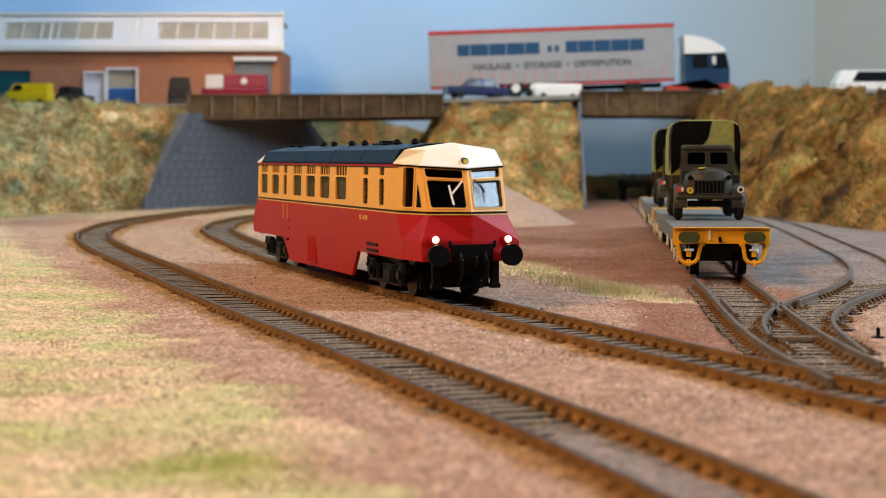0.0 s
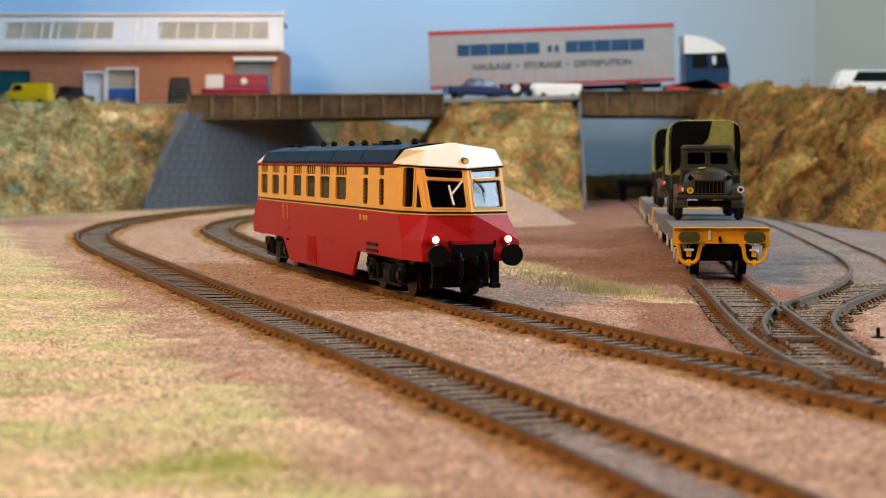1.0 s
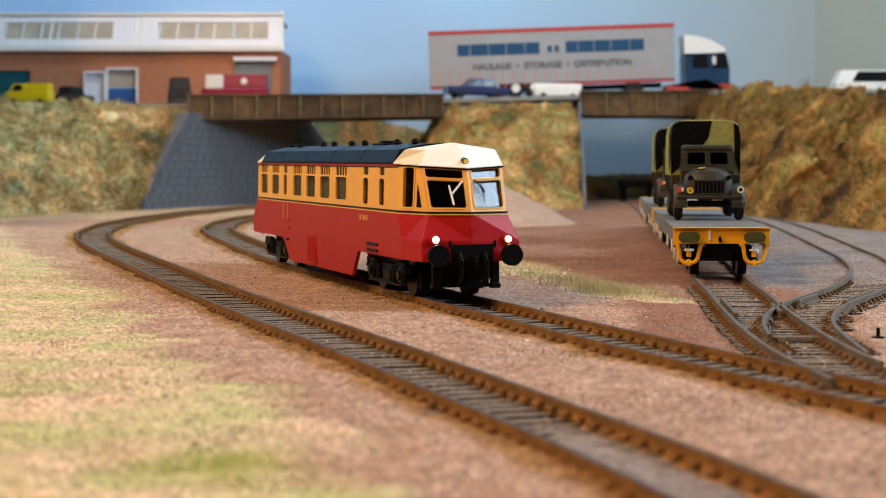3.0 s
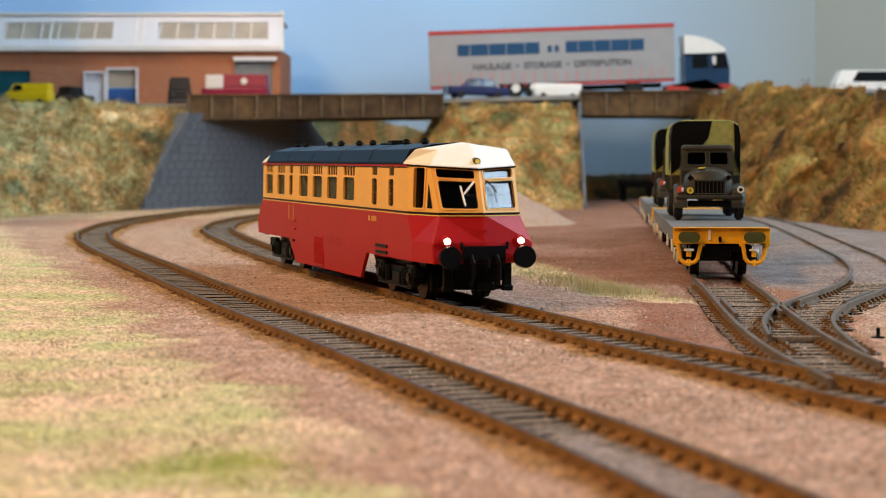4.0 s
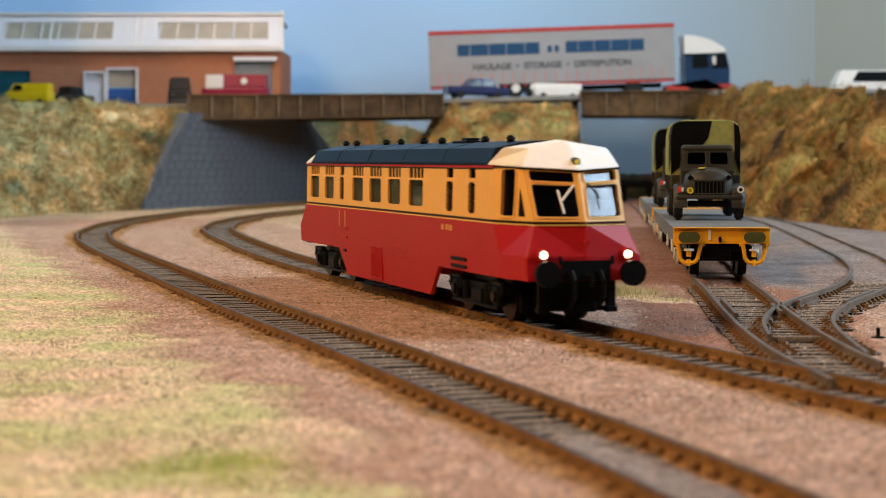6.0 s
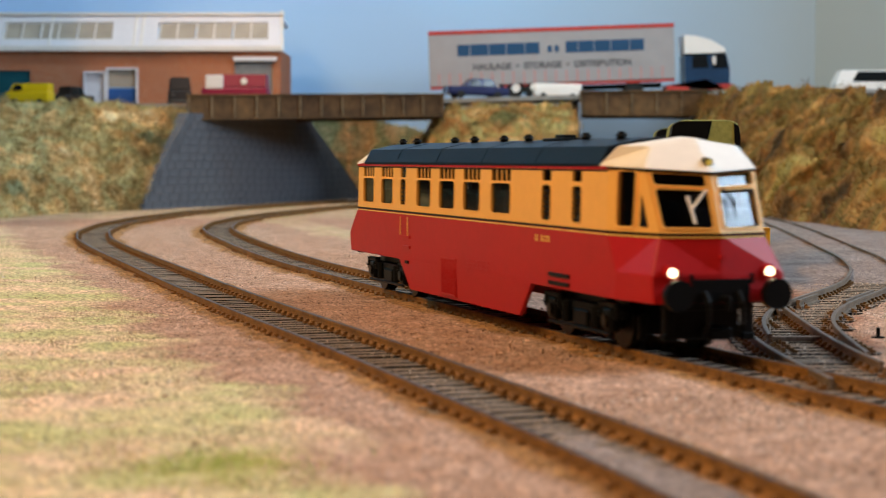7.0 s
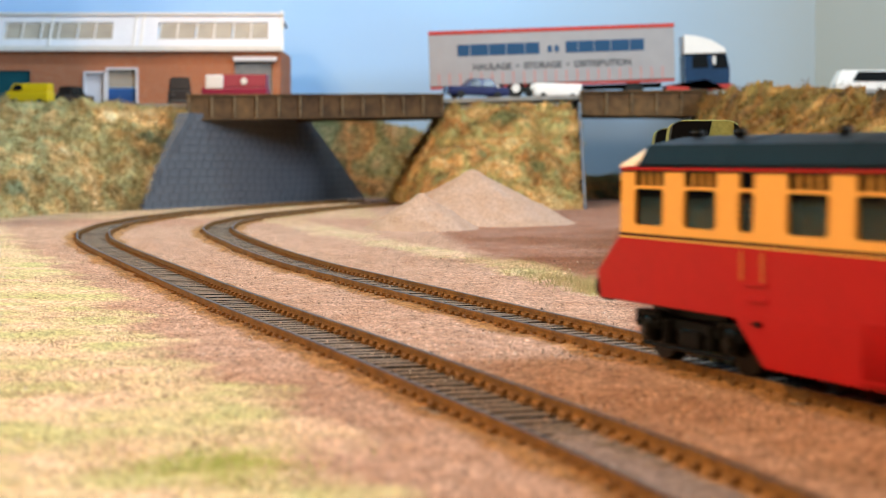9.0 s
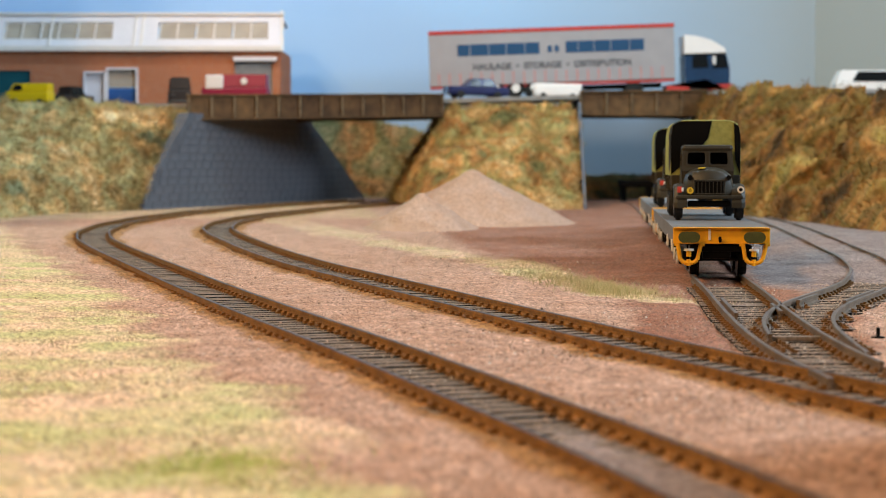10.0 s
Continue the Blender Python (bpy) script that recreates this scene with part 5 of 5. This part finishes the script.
make_artic()

# ---- industrial building ----
M["glaze"] = mat("beige_rooflight", (0.46, 0.39, 0.32), 0.25, var=0.12, scale=40)
M["teal"] = mat("teal_door", (0.01, 0.10, 0.13), 0.5)
M["blue_door"] = mat("blue_shutter", (0.03, 0.10, 0.30), 0.5)
M["grey_door"] = mat("grey_shutter", (0.30, 0.33, 0.36), 0.5)


def brick_material():
    m = mat("orange_brick", (0.44, 0.13, 0.045), 0.85, var=0.12, scale=300, bump=0.0002)
    nt = m.node_tree
    b = nt.nodes["Principled BSDF"]
    tc = nt.nodes.new("ShaderNodeTexCoord")
    mp = nt.nodes.new("ShaderNodeMapping")
    mp.inputs["Rotation"].default_value = (radians(90), 0, 0)
    br = nt.nodes.new("ShaderNodeTexBrick")
    br.inputs["Scale"].default_value = 1
    br.inputs["Brick Width"].default_value, br.inputs["Row Height"].default_value, br.inputs["Mortar Size"].default_value = 0.003, 0.001, 0.00012
    br.inputs["Color1"].default_value, br.inputs["Color2"].default_value, br.inputs["Mortar"].default_value = (0.46, 0.14, 0.05, 1), (0.38, 0.105, 0.04, 1), (0.42, 0.26, 0.18, 1)
    nt.links.new(tc.outputs["Object"], mp.inputs["Vector"])
    nt.links.new(mp.outputs["Vector"], br.inputs["Vector"])
    nt.links.new(br.outputs["Color"], b.inputs["Base Color"].links[0].from_node.inputs[0])
    return m


M["brick"] = brick_material()


def make_shed():
    sh = empty("industrial_building", "orange brick industrial building with white glazed upper storey", "building")
    X1 = -173
    bm = bmesh.new()
    u = lambda x: (x + 800) / (X1 + 800)
    v = lambda z: (z - 93) / 65
    panel(bm, (-800, 1950, 93), (X1, 1950, 93), (X1, 1950, 158), (-800, 1950, 158), [(u(-222), u(-182), 0.0, v(146)), (u(-358), u(-326), 0.0, v(138)), (u(-382), u(-360), 0.0, v(134)), (u(-520), u(-440), 0.0, v(136))], 3)
    plate(bm, [(X1, 1950.2, 93), (X1, 2080, 93), (X1, 2080, 158), (X1, 1950.2, 158)], (-3, 0, 0))
    part("wall", bm, "brick", sh)
    for nm, k, x0, x1, zt in (("shutter_door", "grey_door", -222, -182, 146), ("shutter_door", "blue_door", -358, -326, 117), ("door", "panel", -382, -360, 134), ("shutter_door", "teal", -520, -440, 136)):
        bm = bmesh.new()
        box(bm, (x0 + x1) / 2, 1953.5, (93 + zt) / 2, x1 - x0, 1.5, zt - 93)
        dr = part(nm, bm, k, sh)
        for i in range(int((zt - 95) / 4)):
            bm = bmesh.new()
            box(bm, (x0 + x1) / 2, 1952.4, 95 + i * 4, x1 - x0 - 2, 0.8, 1.2)
            part("slat", bm, k, dr)
    bm = bmesh.new()
    box(bm, -342, 1953.6, 128, 32, 1.5, 20)
    part("glazed_panel", bm, "glaze", sh)
    for x0, x1, zt in ((-358, -326, 138), (-382, -360, 134)):
        bm = bmesh.new()
        for x in (x0, x1):
            box(bm, x, 1949, (93 + zt) / 2, 2, 3, zt - 93)
        box(bm, (x0 + x1) / 2, 1949, zt, x1 - x0 + 2, 3, 2)
        part("door_frame", bm, "panel", sh)
    bm = bmesh.new()
    box(bm, -200, 1947, 148, 46, 7, 4.5, 0.5)
    part("canopy", bm, "panel", sh, "white canopy over the shutter")
    # sloping white upper storey
    Q = lambda x, t: (x, 1946 + 34 * t, 158 + 40 * t)
    bm = bmesh.new()
    panel(bm, Q(-800, 0), Q(X1, 0), Q(X1 - 3, 1), Q(-800, 1), [((-470 + 800) / 627, (-353 + 800) / 627, 0.30, 0.78), ((-304 + 800) / 627, (-186 + 800) / 627, 0.30, 0.78)], 1.5)
    up = part("upper_storey", bm, "panel", sh)
    for x0, x1 in ((-470, -353), (-304, -186)):
        for i in range(3):
            a, b = x0 + (x1 - x0) * i / 3 + 1, x0 + (x1 - x0) * (i + 1) / 3 - 1
            bm = bmesh.new()
            c = Vector((0, 1.4, -1.2))
            plate(bm, [Vector(Q(a, 0.30)) + c, Vector(Q(b, 0.30)) + c, Vector(Q(b, 0.78)) + c, Vector(Q(a, 0.78)) + c], (0, 0.8, -0.6))
            part("rooflight_pane", bm, "glaze", up)
            for q in (a, (a + b) / 2):
                bm = bmesh.new()
                plate(bm, [Q(q - 0.7, 0.28), Q(q + 0.7, 0.28), Q(q + 0.7, 0.8), Q(q - 0.7, 0.8)], (0, -0.8, 0.9))
                part("glazing_bar", bm, "lorry_white", up)
    for t, h in ((0.0, 5.5), (0.97, 2.5)):
        bm = bmesh.new()
        box(bm, (X1 - 800) / 2, Q(0, t)[1] - 2, Q(0, t)[2] + 1, X1 + 803, 4, h, 0.4)
        part("fascia", bm, "lorry_white", up)
    bm = bmesh.new()
    plate(bm, [Q(X1 + 0.5, -0.05), Q(X1 + 3.5, -0.05), Q(X1 + 0.5, 1.02), Q(X1 - 3, 1.02)], (0, 2, 3))
    part("verge_trim", bm, "lorry_white", up)
    bm = bmesh.new()
    for x in (-420, -330, -322):
        plate(bm, [Q(x - 1.2, 0.05), Q(x + 1.2, 0.05), Q(x + 1.2, 0.97), Q(x - 1.2, 0.97)], (0, -1, 1.1))
    part("cladding_strip", bm, "lorry_white", up)
    bm = bmesh.new()
    plate(bm, [(-800, 1980, 198), (X1 - 3, 1980, 198), (X1 - 3, 2080, 190), (-800, 2080, 190)], (0, 0, 2))
    part("roof", bm, "panel", sh)
    return sh


make_shed()

# ---- small vehicles ----
M["car_yellow"] = mat("yellow_car_paint", (0.75, 0.50, 0.01), 0.35, var=0.05)
M["car_blue"] = mat("dark_blue_car_paint", (0.02, 0.025, 0.09), 0.25, var=0.1)
M["maroon"] = mat("maroon_van_paint", (0.26, 0.012, 0.045), 0.4, var=0.05)
M["brownblack"] = mat("brown_black_paint", (0.03, 0.02, 0.016), 0.5, var=0.2)
M["chrome"] = mat("chrome", (0.85, 0.82, 0.78), 0.12, 0.95, var=0.0)


def toy_vehicle(name, label, category, m, L, W, H, body, top, outline_top, base=4.0, waist=0.5, panes=((0.12, 0.46), (0.52, 0.86))):
    """A small road vehicle facing +x: body slab, cabin outline, four wheels, glass and lights."""
    vh = empty(name, label, category, m, "vehicles above the embankment")
    bm = bmesh.new()
    zw = base + (H - base) * waist
    box(bm, 0, 0, (base + zw) / 2, L, W, zw - base, min(2.2, W * 0.1))
    bd = part("body", bm, body, vh)
    bm = bmesh.new()
    pts = [(x * L, zw + (H - zw) * t) for x, t in outline_top]
    f = [bm.verts.new((x, -W * (0.46 if t < 0.5 else 0.38), z)) for (x, z), (_, t) in zip(pts, outline_top)]
    g = [bm.verts.new((x, W * (0.46 if t < 0.5 else 0.38), z)) for (x, z), (_, t) in zip(pts, outline_top)]
    n = len(f)
    bm.faces.new(f), bm.faces.new(g[::-1])
    for k in range(n):
        bm.faces.new((f[k], g[k], g[(k + 1) % n], f[(k + 1) % n]))
    bmesh.ops.bevel(bm, geom=list(bm.edges), offset=0.5, segments=2, affect="EDGES")
    part("cabin", bm, top, vh)
    x0, x1 = min(p[0] for p in pts), max(p[0] for p in pts)
    for s in (-1, 1):
        for a, b in panes:
            bm = bmesh.new()
            xa, xb = x0 + (x1 - x0) * a, x0 + (x1 - x0) * b
            plate(bm, [(xa, s * W * 0.47, zw + 0.8), (xb, s * W * 0.47, zw + 0.8), (xb - (xb - xa) * 0.15, s * W * 0.415, H - 1.4), (xa + (xb - xa) * 0.1, s * W * 0.415, H - 1.4)], (0, s * 0.3, 0))
            part("side_window", bm, "glass", vh)
        bm = bmesh.new()
        rod(bm, (L / 2 - 0.4, s * W * 0.34, base + (zw - base) * 0.6), (L / 2 + 0.6, s * W * 0.34, base + (zw - base) * 0.6), W * 0.085, 14)
        part("headlamp", bm, "chrome", vh)
        for x in (-L * 0.3, L * 0.3):
            bm = bmesh.new()
            rod(bm, (x, s * W * 0.40, base), (x, s * W * 0.52, base), base, 20)
            part("wheel", bm, "tyre", vh)
    bm = bmesh.new()
    box(bm, L / 2 + 0.4, 0, base + 1.2, 1, W * 0.95, 1.6, 0.4)
    part("bumper", bm, "chrome", bd)
    return vh


CAR = [(-0.30, 0), (-0.22, 1), (0.10, 1), (0.22, 0)]
VAN = [(-0.48, 0), (-0.48, 1), (0.30, 1), (0.42, 0)]
BOX = [(-0.49, 0), (-0.49, 1), (0.44, 1), (0.49, 0)]
toy_vehicle("van", "small bright yellow delivery van in the yard", "van", at(-401, 1775, 93, 0, 0, 172), 44, 20, 22, "car_yellow", "car_yellow", VAN, 3.5, 0.58, ((0.64, 0.88),))
toy_vehicle("car", "dark saloon car behind the yellow van", "car", at(-375, 1850, 93, 0, 0, 60), 46, 20, 22, "brownblack", "brownblack", CAR)
maroon_van = toy_vehicle("van", "maroon delivery van with pale cab roof in the yard", "van", at(-207, 1830, 97, 0, 0, 176), 66, 24, 29, "maroon", "maroon", VAN, panes=())
toy_vehicle("van", "brown-black lorry parked end-on in the yard", "van", at(-258, 1790, 93, 0, 0, -80), 46, 22, 28, "brownblack", "brownblack", BOX)
toy_vehicle("car", "dark blue saloon car with chrome lights on the road", "car", at(34, 1900, 104, 0, -1.5, 196), 66, 25, 21, "car_blue", "car_blue", CAR)
toy_vehicle("van", "plain white low van on the road", "van", at(119, 1905, 103, 0, -1.5, 180), 50, 24, 17, "lorry_white", "lorry_white", BOX, 3.5, 0.7, ())
toy_vehicle("coach", "white coach with dark windows on the far road", "coach", at(457, 1870, 105, 0, 0, 180), 118, 32, 27, "lorry_white", "lorry_white", BOX, 5, 0.45)
bm = bmesh.new()
ball(bm, (-10, 11.6, 22), 3.4, 1, 0.12, 1)
part("roundel", bm, "lorry_white", maroon_van, "white round emblem")
bm = bmesh.new()
box(bm, 20, 0, 21.5, 18, 25.2, 14, 1.5)
part("cab_roof", bm, "lorry_white", maroon_van, "pale cream cab roof")

# buffer stop beyond the short bridge
bs = empty("buffer_stop", "dark timber buffer stop at the end of the siding", "buffer stop", at(195, 1842, 0))
for x in (-13, 13):
    bm = bmesh.new()
    box(bm, x, 0, 8, 6, 6, 24, 0.6)
    part("post", bm, "black", bs)
bm = bmesh.new()
box(bm, 0, -3, 17, 36, 5, 7, 0.6)
part("beam", bm, "black", bs)

# turnout details: check rails, throw bar, point indicator post
to = empty("turnout_fittings", "rusty check rails and throw bar of the turnout", "turnout", kind="structure")
rail_mesh(LINE["c"], -6.6, to, 500, 560, "check_rail")
rail_mesh(LINE["c"], 6.6, to, 505, 540, "check_rail")
rail_mesh(LINE["d"], 6.6, to, 545, 590, "check_rail")
rail_mesh(LINE["d"], -6.6, to, 545, 575, "check_rail")
bm = bmesh.new()
box(bm, 88, 446, -1.6, 15, 2.6, 1.2, 0.2, -3)
part("throw_bar", bm, "sleeper", to)
bm = bmesh.new()
rod(bm, (109, 455, -3), (109, 455, 0.2), 0.5, 8)
box(bm, 109, 455, -2.3, 3, 1.6, 0.7, 0.1)
tagged(part("point_pin", bm, "black"), "small dark metal pin beside the turnout", "point pin")


# ---- scatter: grass fibres and stone chips ----
def scatter_grass():
    rg = random.Random(11)
    V, F_, K = [], [], []
    for _ in range(75000):
        y = rg.uniform(240, 1000) if rg.random() < 0.85 else rg.uniform(1000, 1500)
        x = rg.uniform(-0.36 * y - 20, 0.2 * y)
        g = zones(x, y)[0] if rg.random() < 0.55 or 560 < y < 800 and x > 0 else 0
        if rg.random() > g * 0.8:
            continue
        tall = 1.0 + 2.2 * rg.random() * (dist(STRIP, x, y) < 16 and y < 800)
        for _k in range(2):
            h = rg.uniform(0.5, 1.5) * tall
            a = rg.uniform(0, 2 * math.pi)
            lean = rg.uniform(0.2, 1.2) * h
            px_, py_ = x + rg.uniform(-1, 1), y + rg.uniform(-1, 1)
            w = 0.08
            i = len(V)
            V += [(px_ - w, py_, -2.9), (px_ + w, py_, -2.9), (px_ + lean * math.cos(a), py_ + lean * math.sin(a), -2.9 + h)]
            F_.append((i, i + 1, i + 2))
            K.append(0 if rg.random() < 0.7 else 1)
    for _ in range(1300):
        x, y, h = rg.gauss(-33, 7), rg.gauss(266, 8), rg.uniform(0.4, 1.0)
        a = rg.uniform(0, 2 * math.pi)
        i = len(V)
        V += [(x - 0.1, y, -2.7), (x + 0.1, y, -2.7), (x + h * math.cos(a), y + h * math.sin(a), -2.5 + h)]
        F_.append((i, i + 1, i + 2))
        K.append(2)
    for _ in range(2600):
        y = rg.triangular(585, 720, 610)
        x = float(np.interp(y, STRIP[:, 1], STRIP[:, 0])) + rg.gauss(-4, 6.5)
        h = rg.uniform(1.0, 3.2) * (1.8 if rg.random() < 0.06 else 1)
        a, lean = rg.uniform(0, 2 * math.pi), rg.uniform(0.3, 1.3) * h
        i = len(V)
        V += [(x - 0.09, y, -2.9), (x + 0.09, y, -2.9), (x + lean * math.cos(a), y + lean * math.sin(a), -2.7 + h)]
        F_.append((i, i + 1, i + 2))
        K.append(0 if rg.random() < 0.55 else 1)
    me = bpy.data.meshes.new("static_grass")
    me.from_pydata([(a / 1000, b / 1000, c / 1000) for a, b, c in V], [], F_)
    M["blade_straw"] = mat("straw_fibre", (0.58, 0.48, 0.27), 0.8, var=0.2, scale=90)
    M["blade_green"] = mat("green_fibre", (0.36, 0.36, 0.15), 0.8, var=0.2, scale=90)
    M["blade_bright"] = mat("bright_green_fibre", (0.50, 0.62, 0.19), 0.8, var=0.2, scale=90)
    for k in ("blade_straw", "blade_green", "blade_bright"):
        me.materials.append(M[k])
    for p, k in zip(me.polygons, K):
        p.material_index = k
    tagged(new("static_grass", me), "short straw and pale green grass fibres on the ground", "grass", kind="stuff")


def scatter_chips():
    rg = random.Random(12)
    V, F_, K = [], [], []
    for _ in range(70000):
        y = 250 + 800 * rg.random() ** 1.1
        x = rg.uniform(-0.3 * y, 0.27 * y)
        if min(dist(LINE[k], x, y) for k in "ab") < 8 and rg.random() < 0.8:
            continue
        r = rg.uniform(0.10, 0.30) * (2.0 if rg.random() < 0.03 else 1)
        i = len(V)
        for q in ((1, 0, -0.3), (-0.5, 0.87, -0.3), (-0.5, -0.87, -0.3), (0.1, 0.1, 1)):
            V.append((x + q[0] * r * rg.uniform(0.7, 1.2), y + q[1] * r * rg.uniform(0.7, 1.2), -2.5 + q[2] * r))
        F_ += [(i, i + 1, i + 3), (i + 1, i + 2, i + 3), (i + 2, i, i + 3)]
        q = rg.random()
        k = 0 if q < 0.78 else (1 if q < 0.93 else 2)
        K += [k] * 3
    me = bpy.data.meshes.new("stone_chips")
    me.from_pydata([(a / 1000, b / 1000, c / 1000) for a, b, c in V], [], F_)
    M["chip_tan"] = mat("tan_chip", (0.46, 0.30, 0.20), 0.9, var=0.3, scale=90)
    M["chip_dark"] = mat("dark_chip", (0.12, 0.065, 0.04), 0.9, var=0.3, scale=90)
    M["chip_pale"] = mat("pale_chip", (0.75, 0.65, 0.52), 0.7, var=0.2, scale=90)
    for k in ("chip_tan", "chip_dark", "chip_pale"):
        me.materials.append(M[k])
    for p, k in zip(me.polygons, K):
        p.material_index = k
    tagged(new("stone_chips", me), "scattered tan, dark and pale stone chips", "gravel", kind="stuff")


def scatter_tufts():
    """Loose fibres over the embankments."""
    rg = random.Random(13)
    for ob, k0, k1 in [(o, *((("bank_green" if o.data.materials[0] is M["bank_green"] else "bank"), "fib_b") if o.data.materials[0] in (M["bank"], M["bank_green"]) else (("bank_dark", "fib_d") if o.data.materials[0] is M["bank_dark"] else ("bank_far", "fib_d")))) for o in list(scene.objects) if o.name.startswith("embankment")]:
        V, F_, K = [], [], []
        ps = ob.data.polygons
        for _ in range(17000):
            p = ps[rg.randrange(len(ps))]
            c = p.center * 1000
            n = p.normal if p.normal.z > 0 or p.normal.y < 0 else -p.normal
            for _k in range(2):
                h = rg.uniform(2.0, 7.0)
                d = (n + Vector((rg.uniform(-0.9, 0.9), rg.uniform(-0.9, 0.9), rg.uniform(-0.4, 1.0)))).normalized() * h
                sd = Vector((rg.uniform(-1, 1), rg.uniform(-1, 1), rg.uniform(-1, 1))) * 0.45
                o = c + Vector((rg.uniform(-2, 2), rg.uniform(-2, 2), rg.uniform(-1.5, 1.5)))
                i = len(V)
                V += [o - sd, o + sd, o + d]
                F_.append((i, i + 1, i + 2))
                K.append(rg.random() < 0.12)
        me = bpy.data.meshes.new("bank_fibres")
        me.from_pydata([v / 1000 for v in V], [], F_)
        me.materials.append(M[k0]), me.materials.append(M[k1])
        for p, k in zip(me.polygons, K):
            p.material_index = int(k)
        tagged(new("bank_fibres", me), "loose dry grass fibres on the embankment", "grass", kind="stuff")


M["fib_b"] = mat("olive_fibre_bank", (0.40, 0.29, 0.11), 0.9, var=0.35, scale=60)
M["fib_d"] = mat("dark_olive_fibre_bank", (0.13, 0.115, 0.027), 0.9, var=0.4, scale=60)
scatter_grass()
scatter_chips()
scatter_tufts()

# ---- tracks ----
track("railway_track", "a", "rusty plain railway track curving through sandy ballast", 190, 1900, 200, 1500)
track("railway_track", "b", "rusty railway track that carries the railcar", 175, 2000, 290, 1500)
track("railway_track", "c", "rusty siding track under the flat wagons", 345, 1850, 352, 640, rails=((-9.0, 350, 1e9), (9.0, 380, 1e9)))
track("railway_track", "d", "rusty siding track curving beside the embankment", 385, 1650, 550, 660, pitch=6.6, rails=((-9.0, 440, 1e9), (9.0, 388, 1e9)))

# ---- motions ----
def on_b(y):
    p = LINE["b"]
    return Vector((float(np.interp(y, p[:, 1], p[:, 0])), y, 0))


def railcar_pose(yc):
    """The pose of the railcar with its bogies on the track line, its middle near distance yc."""
    a, b = on_b(yc + 78), on_b(yc - 78)
    d = b - a
    m = (a + b) / 2
    return at(m.x, m.y, 0, 0, 0, math.degrees(math.atan2(d.y, d.x)))


def motions():
    rows = [(0, 661), (1, 661), (2, 661), (2.9, 661), (3.5, 657.5), (4, 650.5), (4.5, 640.3), (5, 625.5), (5.5, 603.7), (6.2, 563), (7, 505), (7.5, 462.3), (8, 413.5), (8.5, 360), (9, 301), (9.5, 242), (10, 182)]
    walk(railcar, [(t, railcar_pose(y)) for t, y in rows])


motions()
